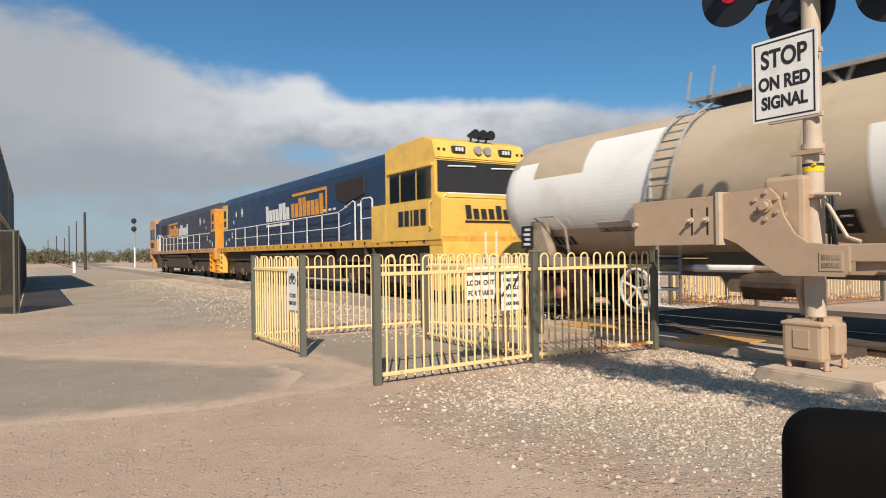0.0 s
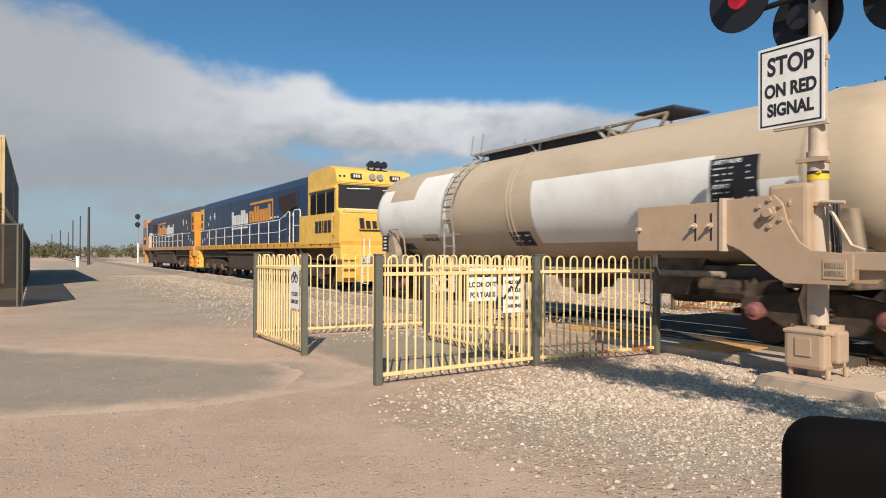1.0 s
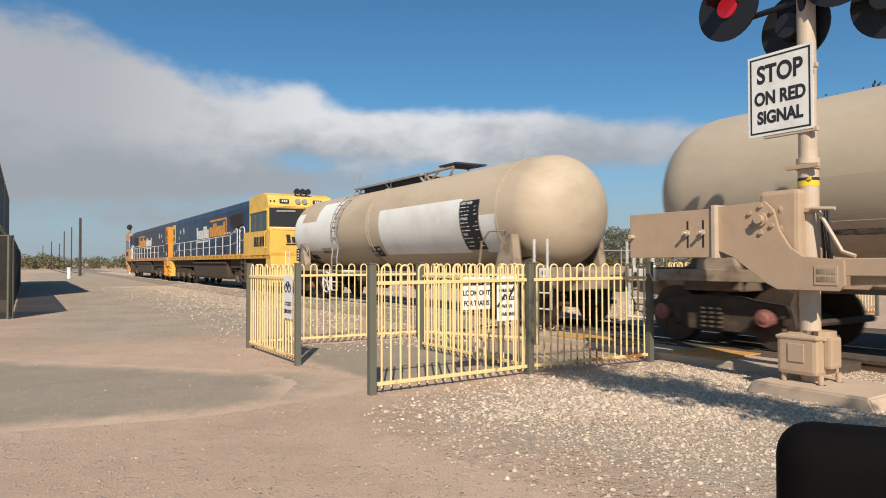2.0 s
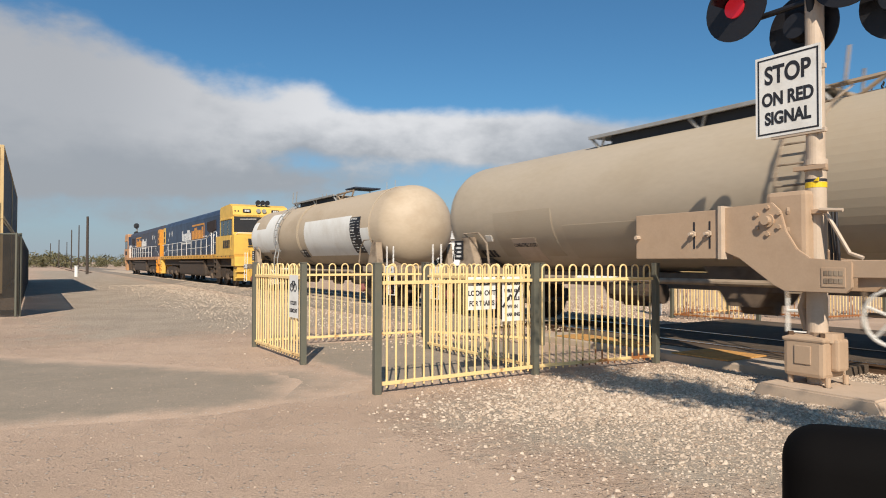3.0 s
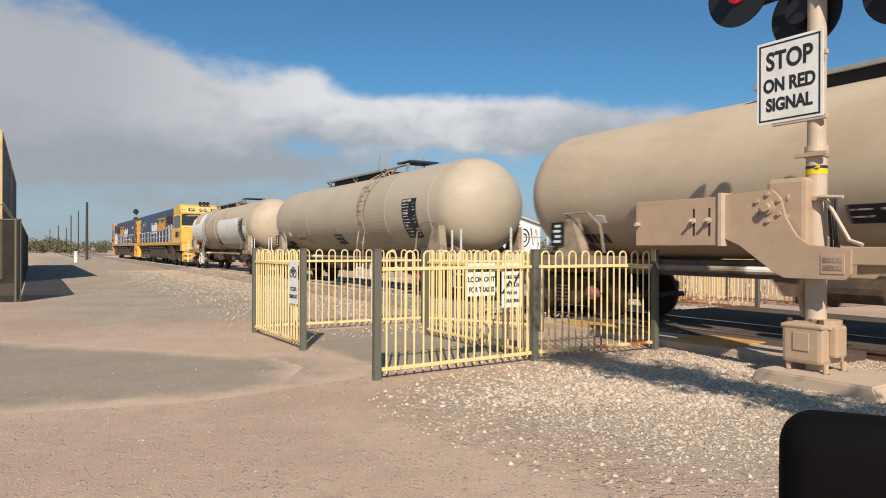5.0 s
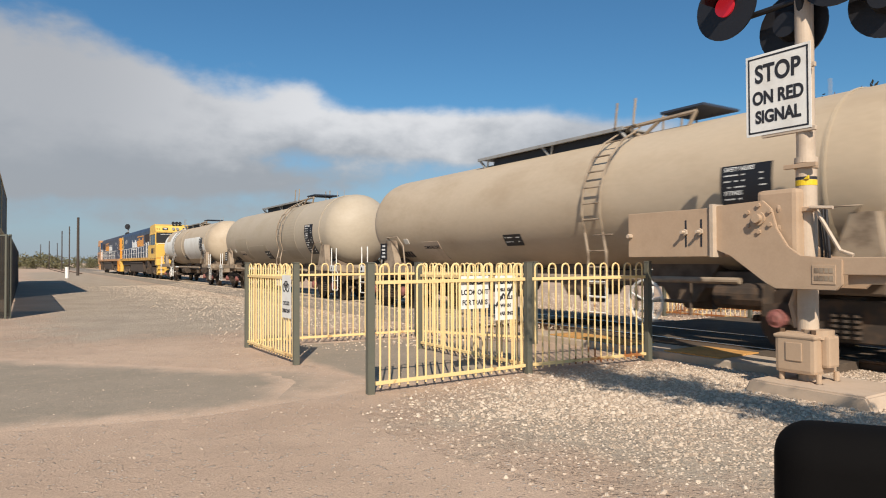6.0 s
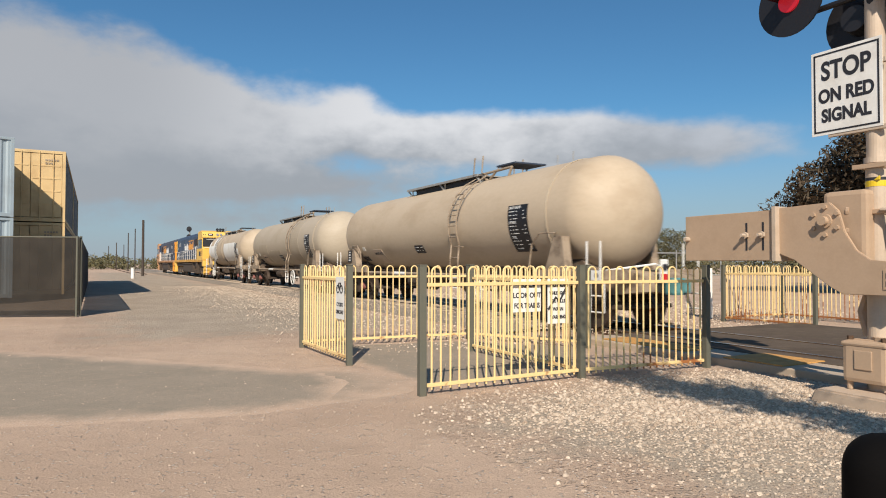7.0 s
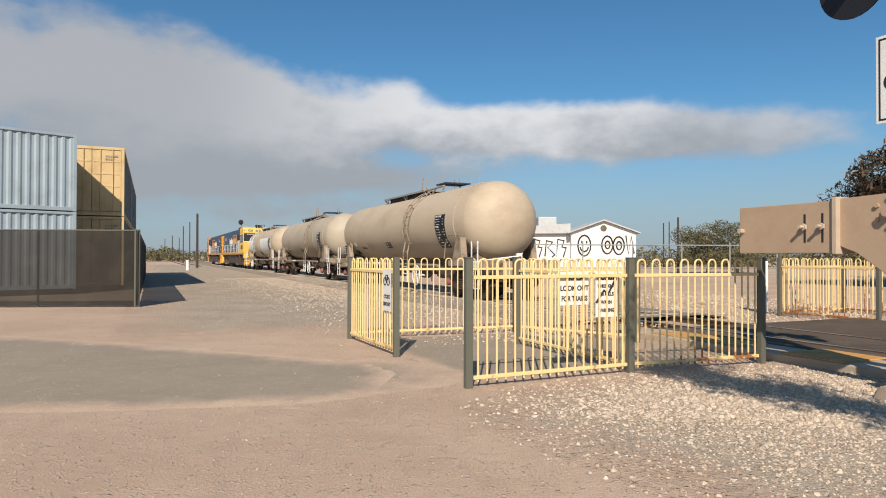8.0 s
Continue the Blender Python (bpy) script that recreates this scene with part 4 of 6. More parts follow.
def locomotive(s, turn, side_mat, label, cab_mat=None, sill_mat=None, hood_mat=None):
    cab_mat, sill_mat, hood_mat = cab_mat or loco_yellow, sill_mat or sill_orange, hood_mat or loco_blue
    root = thing("locomotive", rail_pose(s, turn=turn), label, "locomotive", "locomotives of the train")
    MOVERS.append((root, s, turn))
    # frame
    bm = B()
    box(bm, 0.35, 23.9, -1.43, 1.43, 1.50, 1.74, 0.02)
    sill = part("frame_sill", bm, sill_mat, root, "orange-yellow frame sill")
    for x0, x1, z0 in ((1.0, 7.9, 0.62), (16.2, 23.3, 0.62), (6.9, 17.0, 0.9)):
        part("underframe", box(B(), x0, x1, -0.62 if z0 < 0.8 else -1.1, 0.62 if z0 < 0.8 else 1.1, z0, 1.5, 0.02), bogie_dark, root, "grimy underframe")
    part("equipment_box", box(B(), 1.2, 7.6, -1.2, 1.2, 1.05, 1.5, 0.03), bogie_dark, root)
    part("equipment_box", box(B(), 16.4, 23.1, -1.2, 1.2, 1.05, 1.5, 0.03), bogie_dark, root)
    bm = B()
    for x in [1.2 + 0.9 * i for i in range(25)]:
        for y in (-1.436, 1.436):
            box(bm, x, x + 0.10, min(y, y * 0.99), max(y, y * 0.99), 1.58, 1.68)
    tagged(part("sill_slots", bm, loco_dark, sill), kind="stuff")
    # long hood
    bm = B()
    prof = [(-1.22, 1.74), (-1.22, 3.98), (-1.12, 4.22), (-0.90, 4.36), (0.90, 4.36), (1.12, 4.22), (1.22, 3.98), (1.22, 1.74)]
    a = [bm.verts.new((3.3, y, z)) for y, z in prof]
    b = [bm.verts.new((23.2, y, z)) for y, z in prof]
    n = len(prof)
    for i in range(n):
        bm.faces.new((a[i], a[(i + 1) % n], b[(i + 1) % n], b[i]))
    bm.faces.new(a)
    bm.faces.new(b)
    bmesh.ops.recalc_face_normals(bm, faces=bm.faces)
    hood = part("hood", bm, hood_mat, root, "dark blue engine hood")
    for i in range(13):
        for y in (-1.228, 1.228):
            x = 4.6 + i * 1.37
            bm = B()
            box(bm, x, x + 1.32, min(y, y * 0.99), max(y, y * 0.99), 1.80, 2.76, 0.006)
            door = part("hood_door", bm, hood_mat, hood)
            bm = B()
            box(bm, x + 1.08, x + 1.16, min(y, y * 1.012), max(y, y * 1.012), 2.2, 2.3)
            part("latch", bm, loco_dark, root)
    bm = B()
    for y in (-1, 1):
        box(bm, 22.3, 23.24, min(y * 1.2, y * 1.24), max(y * 1.2, y * 1.24), 2.7, 4.0)
    box(bm, 23.2, 23.24, -1.22, 1.22, 1.74, 4.0)
    end = part("hood_end_panel", bm, side_mat, hood, "orange end panel")
    bm = B()
    for z0, z1 in ((3.3, 3.7), (2.85, 3.15)):
        for y in (-1, 1):
            box(bm, 22.55, 22.98, min(y * 1.24, y * 1.244), max(y * 1.24, y * 1.244), z0, z1)
    part("lettering_bars", bm, ink, end, "dark lettering bars")
    # sooty exhaust box and vents near the cab
    bm = B()
    for y in (-1, 1):
        prism(bm, [(5.2, 3.2), (6.6, 3.0), (7.4, 3.2), (7.5, 3.7), (5.3, 3.75)], min(y * 1.2, y * 1.26), max(y * 1.2, y * 1.26))
    part("sooty_grille", bm, soot, hood, "soot-stained grille")
    bm = B()
    for y in (-1, 1):
        for x in (5.6, 6.6, 7.6, 8.0, 8.5):
            box(bm, x, x + 0.22, min(y * 1.22, y * 1.228), max(y * 1.22, y * 1.228), 2.84, 2.92)
    part("markings", bm, ink_white, hood)
    # painted lettering shown as bars, and stars
    for y in (-1, 1):
        bm = B()
        for i in range(7):
            x = 15.45 - i * 0.455
            tall = 0.70 if i in (0, 4, 5) else 0.50
            prism(bm, [(x, 2.76), (x - 0.33, 2.76), (x - 0.27, 2.76 + tall), (x + 0.06, 2.76 + tall)], min(y * 1.22, y * 1.232), max(y * 1.22, y * 1.232))
        box(bm, 12.4, 15.5, min(y * 1.22, y * 1.232), max(y * 1.22, y * 1.232), 2.54, 2.63)
        tagged(part("white_lettering", bm, ink_white, hood, "white slanted lettering bars"), kind="stuff")
        bm = B()
        for i in range(8):
            x = 12.1 - i * 0.44
            tall = 0.74 if i in (2, 3, 7) else 0.56
            prism(bm, [(x, 2.78), (x - 0.31, 2.78), (x - 0.25, 2.78 + tall), (x + 0.06, 2.78 + tall)], min(y * 1.22, y * 1.232), max(y * 1.22, y * 1.232))
        box(bm, 8.38, 12.0, min(y * 1.22, y * 1.232), max(y * 1.22, y * 1.232), 3.62, 3.73)
        box(bm, 8.38, 8.48, min(y * 1.22, y * 1.232), max(y * 1.22, y * 1.232), 2.78, 3.62)
        tagged(part("orange_lettering", bm, loco_orange, hood, "orange lettering bars under a line"), kind="stuff")
        bm = B()
        for x, z, r in ((19.4, 3.45, 0.27), (20.5, 3.40, 0.19), (21.3, 2.35, 0.20), (22.0, 2.15, 0.13), (21.0, 3.0, 0.12), (22.6, 1.98, 0.17)):
            star(bm, x, y * 1.232, z, r)
        part("stars", bm, ink_white, hood, "white painted stars")
    # roof gear
    bm = B()
    for x0, x1 in ((5.2, 8.0), (9.0, 12.5), (15.2, 22.4)):
        box(bm, x0, x1, -0.7, 0.7, 4.30, 4.42, 0.03)
    for x in (16.5, 18.8, 21.1):
        rod(bm, (x, 0, 4.40), (x, 0, 4.46), 0.6, 20)
    part("roof_fans", bm, loco_roof, hood)
    # cab
    prof = [(0.62, 1.62), (3.4, 1.62), (3.4, 4.18), (3.2, 4.30), (1.2, 4.35), (0.72, 4.20), (0.55, 3.72), (0.62, 3.66), (0.60, 2.84), (0.30, 2.68), (0.36, 1.62)]
    bm = B()
    prism(bm, prof, -1.45, 1.45, bevel=0.03)
    cab = part("cab", bm, cab_mat, root, "yellow driver's cab")
    for y in (-1, 1):
        part("cab_cupboard", box(B(), 3.4, 4.35, min(y * 1.2, y * 1.44), max(y * 1.2, y * 1.44), 1.62, 2.72, 0.02), cab_mat, cab)
    bm = B()
    box(bm, 3.36, 3.42, -1.40, 1.40, 2.6, 4.0)
    part("cab_rear_wall", bm, loco_blue, cab)
    # side windows
    for y in (-1, 1):
        for x0, x1 in ((0.82, 1.55), (1.62, 2.45), (2.52, 3.1)):
            bm = B()
            box(bm, x0, x1, min(y * 1.44, y * 1.462), max(y * 1.44, y * 1.462), 2.72, 3.52, 0.01)
            part("side_window", bm, glass, cab)
        bm = B()
        box(bm, 0.72, 3.2, min(y * 1.44, y * 1.50), max(y * 1.44, y * 1.50), 3.54, 3.62, 0.01)
        part("window_gutter", bm, cab_mat, cab)
        bm = B()
        for x, w2 in ((2.60, 0.28), (2.25, 0.25), (1.91, 0.10), (1.73, 0.27), (1.38, 0.28)):
            box(bm, x - w2, x, min(y * 1.45, y * 1.462), max(y * 1.45, y * 1.462), 2.04, 2.46)
        part("number_bars", bm, ink, cab, "dark number bars")
        bm = B()
        tube(bm, [(0.78, y * 1.46, 1.95), (0.78, y * 1.54, 2.0), (0.78, y * 1.54, 2.6), (0.78, y * 1.46, 2.65)], 0.018, 6)
        part("grab_rail", bm, cab_mat, cab)
    # windscreens in the recess under the brow
    for y0, y1 in ((0.06, 1.30), (-1.30, -0.06)):
        bm = B()
        box(bm, 0.575, 0.61, y0, y1, 2.90, 3.62, 0.01)
        part("windscreen", bm, glass, cab, "dark windscreen")
        bm = B()
        rod(bm, (0.55, y0 + 0.2, 3.55), (0.55, y1 - 0.2, 3.52), 0.02)
        part("wiper", bm, ink_white, cab)
    bm = B()
    box(bm, 0.565, 0.60, -1.40, 1.40, 2.86, 3.66)
    part("screen_surround", bm, loco_dark, cab)
    bm = B()
    tube(bm, [(0.40, -1.35, 2.72), (0.24, -1.3, 2.80), (0.24, 1.3, 2.80), (0.40, 1.35, 2.72)], 0.022, 6)
    part("nose_handrail", bm, white_paint, cab, "white nose handrail")
    # brow: lamp and number boxes
    for y0, y1, mm in ((0.55, 0.95, ink), (-0.95, -0.55, ink)):
        bm = B()
        box(bm, 0.55, 0.66, y0, y1, 3.88, 4.06, 0.03, m=None)
        nb = part("number_box", bm, mm, cab, "black number box")
        bm = B()
        for k in range(3):
            box(bm, 0.54, 0.555, y0 + 0.08 + k * 0.09, y0 + 0.14 + k * 0.09, 3.92, 4.02)
        part("number_bars", bm, ink_white, nb)
    for y in (0.15, -0.15):
        bm = B()
        rod(bm, (0.53, y, 3.98), (0.66, y, 3.98), 0.11, 16)
        part("headlight", bm, grey_steel, cab)
    for y in (1.18, 1.34, -1.18, -1.34):
        bm = B()
        rod(bm, (0.60, y, 3.95), (0.68, y, 3.95), 0.04, 10)
        part("marker_light", bm, ink, cab)
    bm = B()
    for i in range(7):
        y = 0.72 - i * 0.24
        tall = 0.34 if i in (0, 4) else 0.25
        bm2 = B()
        prism(bm2, [(y, 2.18), (y - 0.17, 2.18), (y - 0.13, 2.18 + tall), (y + 0.04, 2.18 + tall)], 0, 0.012)
        merge(bm, bm2, Matrix.Translation((0.31, 0, 0)) @ Matrix.Rotation(math.pi / 2, 4, "Z") @ Matrix.Diagonal((1, 1, 1, 1)))
    box(bm, 0.31, 0.322, -0.9, 0.75, 2.08, 2.13)
    part("nose_lettering", bm, ink, cab, "dark slanted lettering bars")
    bm = B()
    for y, l in ((0.15, 0.35), (-0.1, 0.42), (-0.35, 0.5)):
        rod(bm, (0.65, y, 4.43), (0.65 + l, y, 4.43), 0.13, 14, 0.05)
        rod(bm, (0.9, y, 4.25), (0.9, y, 4.43), 0.03)
    part("horns", bm, black_paint, cab, "black roof horns")
    # pilot, steps and coupler
    for x0, x1, lab in ((0.30, 1.0, "pilot"), (23.2, 23.9, "pilot")):
        bm = B()
        box(bm, x0, x1, -1.42, 1.42, 1.1, 1.58, 0.03)
        prism(bm, [(x0, 1.1), (x1, 1.1), (x1, 0.35), (x0 + 0.1 if x0 < 5 else x0, 0.35)], -1.3, 1.3)
        pl = part("pilot", bm, cab_mat if x0 < 5 else side_mat, root, "yellow pilot plate with steps")
        bm = B()
        xc = x0 - 0.02 if x0 < 5 else x1 + 0.02
        for z in (0.5, 0.8, 1.1):
            for y in (-1.15, 1.15):
                box(bm, xc - 0.04, xc + 0.04, y - 0.25, y + 0.25, z, z + 0.05)
        part("steps", bm, side_mat, pl)
        bm = B()
        for y in (-0.7, 0.7):
            rod(bm, (xc, y, 0.9), (xc, y, 1.95 if x0 < 5 else 2.7), 0.016)
        part("handrail", bm, cab_mat if x0 < 5 else white_paint, pl)
        bm = B()
        box(bm, min(xc, xc - 0.5 if x0 < 5 else xc + 0.4), max(xc, xc - 0.5 if x0 < 5 else xc + 0.4), -0.14, 0.14, 0.78, 1.04, 0.03)
        part("coupler", bm, bogie_dark, pl)
    for y in (-1, 1):
        for x in (4.6, 23.0):
            bm = B()
            for k in range(4):
                box(bm, x - 0.28, x + 0.28, min(y * 1.2, y * 1.42), max(y * 1.2, y * 1.42), 0.42 + k * 0.28, 0.46 + k * 0.28)
            for d in (-0.28, 0.28):
                box(bm, x + d - 0.025, x + d + 0.025, min(y * 1.15, y * 1.42), max(y * 1.15, y * 1.42), 0.40, 1.5)
            part("side_steps", bm, side_mat if x > 10 else bogie_dark, root)
    # white handrails along the walkway
    for y in (-1.40, 1.40):
        bm = B()
        tube(bm, [(5.6, y, 1.74), (5.6, y, 2.95), (5.75, y, 3.0), (6.4, y, 2.82), (7.0, y, 2.70), (22.6, y, 2.62)], 0.022, 6)
        rail = part("walkway_handrail", bm, white_paint, root, "white walkway handrail")
        bm = B()
        tube(bm, [(6.0, y, 2.3), (7.0, y, 2.2), (20.0, y, 2.15)], 0.016, 6)
        part("mid_rail", bm, white_paint, rail)
        for x in (6.9, 8.4, 9.9, 11.4, 12.9, 14.6, 16.3, 18.3, 20.0):
            bm = B()
            rod(bm, (x, y, 1.74), (x, y, 2.68), 0.018, 6)
            part("stanchion", bm, white_paint, rail)
        bm = B()
        tube(bm, [(4.35, y, 1.74), (4.35, y, 2.95), (4.5, y, 3.02), (5.0, y, 3.02), (5.15, y, 2.95), (5.15, y, 1.74)], 0.022, 6)
        tube(bm, [(4.35, y, 2.4), (5.15, y, 2.4)], 0.018, 6)
        part("grab_loop", bm, white_paint, rail)
    # fuel tank
    bm = B()
    box(bm, 7.9, 16.0, -1.3, 1.3, 0.45, 1.45, 0.15)
    part("fuel_tank", bm, bogie_dark, root, "dark fuel tank")
    bm = B()
    for y in (-1, 1):
        rod(bm, (8.0, y * 1.33, 1.32), (15.8, y * 1.33, 1.32), 0.06)
    part("air_pipe", bm, bogie_dark, root)
    loco_bogie(root, 4.6)
    loco_bogie(root, 19.7)
    return root


locomotive(13.55, 0, loco_yellow, "yellow and dark blue diesel locomotive, cab towards the wagons")
locomotive(61.95, 180, loco_orange, "orange and blue diesel locomotive leading the train, dulled by painted haze", cab_hazed, cab_hazed, blue_hazed)

# ---- crossing fence ----
PT = {"A": (-0.74, 7.24), "B": (-2.0, 9.33), "C": (1.17, 8.52), "D": (3.05, 9.53), "E": (-3.24, 11.25), "F": (-0.3, 11.0), "G": (1.70, 11.55), "H": (-0.40, 12.80)}


def hoop_mesh():
    bm = B()
    r, w2 = 0.0122, 0.0585
    pts = [(-w2, 0, 0.06), (-w2, 0, 1.36)] + [(-w2 * math.cos(a), 0, 1.36 + w2 * math.sin(a)) for a in [math.pi * i / 6 for i in range(1, 6)]] + [(w2, 0, 1.36), (w2, 0, 0.06)]
    tube(bm, pts, r, 8)
    return mesh("hoop", bm, cream)


HOOP = hoop_mesh()


def post_mesh():
    bm = B()
    box(bm, -0.04, 0.04, -0.04, 0.04, -0.1, 1.43, 0.004)
    box(bm, -0.045, 0.045, -0.045, 0.045, 1.43, 1.445, 0.004)
    return mesh("post", bm, post_green)


POST = post_mesh()


def crossing_fence(points, runs, label):
    """Posts at the points, loop-top panels between them."""
    first = Vector((*next(iter(points.values())), 0))
    root = thing("crossing_fence", Matrix.Translation(first), label, "fence")
    for p in points.values():
        ob = new("post", POST)
        ob.parent = root
        ob.matrix_local = pose(p[0] - first.x, p[1] - first.y, 0, 0, 0, 30)
    for ka, kb in runs:
        a, b = Vector((*points[ka], 0)) - first, Vector((*points[kb], 0)) - first
        d = (b - a).normalized()
        ln = (b - a).length - 0.12
        panel = part("fence_panel", box(B(), 0, ln, -0.018, 0.018, 0.09, 0.13, 0.003), cream, root)
        part("top_rail", box(B(), 0, ln, -0.018, 0.018, 1.20, 1.24, 0.003), cream, panel)
        panel.matrix_local = Matrix.Translation(a + d * 0.06) @ Matrix.Rotation(math.atan2(d.y, d.x), 4, "Z")
        n = max(2, round(ln / 0.236))
        for i in range(n):
            ob = new("hoop", HOOP)
            ob.parent = panel
            ob.matrix_local = Matrix.Translation((ln * (i + 0.5) / n, 0, 0))
    return root


crossing_fence(PT, ("EB", "AC", "CD", "FC", "EH", "HG"), "cream-yellow loop-top steel fence with dark green posts")
crossing_fence({"a": (5.95, 17.25), "b": (7.28, 15.30), "c": (9.3, 16.3), "d": (8.0, 18.6), "e": (11.6, 17.4)}, ("ab", "ad", "dc", "ce"), "cream-yellow loop-top fence across the track")


def fence_sign(a, b, f, z, wd, ht, lines, label, side=1.0, tilt=0.0, picture=False, gap=0.03):
    """A white sign on a panel from a to b, at the share f of its length."""
    a, b = Vector((*PT[a], 0)), Vector((*PT[b], 0))
    d = (b - a).normalized()
    nn = Vector((d.y, -d.x, 0)) * side
    if nn.y > 0:
        nn = -nn
    right = Vector((-nn.y, nn.x, 0))
    p = a + (b - a) * f + nn * gap + Vector((0, 0, z))
    m = Matrix((( right.x, 0, nn.x, p.x), (right.y, 0, nn.y, p.y), (0, 1, 0, p.z), (0, 0, 0, 1)))
    root = thing("fence_sign", m @ Matrix.Rotation(radians(tilt), 4, "Z"), label, "sign")
    bm = B()
    box(bm, -wd / 2, wd / 2, -ht / 2, ht / 2, -0.004, 0.0, 0.001)
    part("plate", bm, white_paint, root)
    for text, size, y, sq in lines:
        part("lettering", text_mesh(B(), text, size, Matrix.Translation((0, y, 0.001)), 0.001, sq, 0.003), ink, root)
    if picture:
        bm = B()
        for x in (-0.07, 0.07):
            tube(bm, [(x + 0.055 * math.cos(t), 0.13 + 0.055 * math.sin(t), 0.002) for t in [math.pi * i / 8 for i in range(17)]], 0.008, 5)
        tube(bm, [(-0.07, 0.13, 0.002), (-0.035, 0.22, 0.002), (0.045, 0.22, 0.002), (0.07, 0.13, 0.002)], 0.008, 5)
        tube(bm, [(-0.035, 0.22, 0.002), (0.0, 0.13, 0.002), (0.045, 0.22, 0.002)], 0.008, 5)
        part("bicycle_symbol", bm, ink, root)
    return root


fence_sign("A", "C", 0.635, 1.07, 0.42, 0.40, [("TRACK", 0.085, 0.125, 1.0), ("LOOK OUT", 0.085, 0.0, 0.95), ("FOR TRAINS", 0.085, -0.125, 0.82)], "white sign: track look out for trains", gap=-0.025)
sg = fence_sign("A", "C", 0.845, 0.99, 0.33, 0.56, [("DO NOT", 0.07, 0.20, 0.9), ("WHILE LIGHTS", 0.055, 0.10, 0.75), ("OR BELLS", 0.06, 0.0, 0.9), ("WARN", 0.06, -0.10, 0.9), ("WARNING", 0.06, -0.20, 0.85)], "white warning sign crossed by a dark scrawl", gap=-0.025)
bm = B()
tube(bm, [(-0.16, -0.10, 0.004), (-0.04, 0.05, 0.004), (0.02, 0.0, 0.004), (0.15, 0.20, 0.004)], 0.014, 5)
part("scrawl", bm, ink, sg)
fence_sign("E", "B", 0.86, 0.95, 0.36, 0.62, [("CYCLISTS", 0.075, -0.10, 0.8), ("DISMOUNT", 0.075, -0.21, 0.8)], "white cyclists dismount sign with a bicycle", picture=True)

# ---- level crossing signal ----


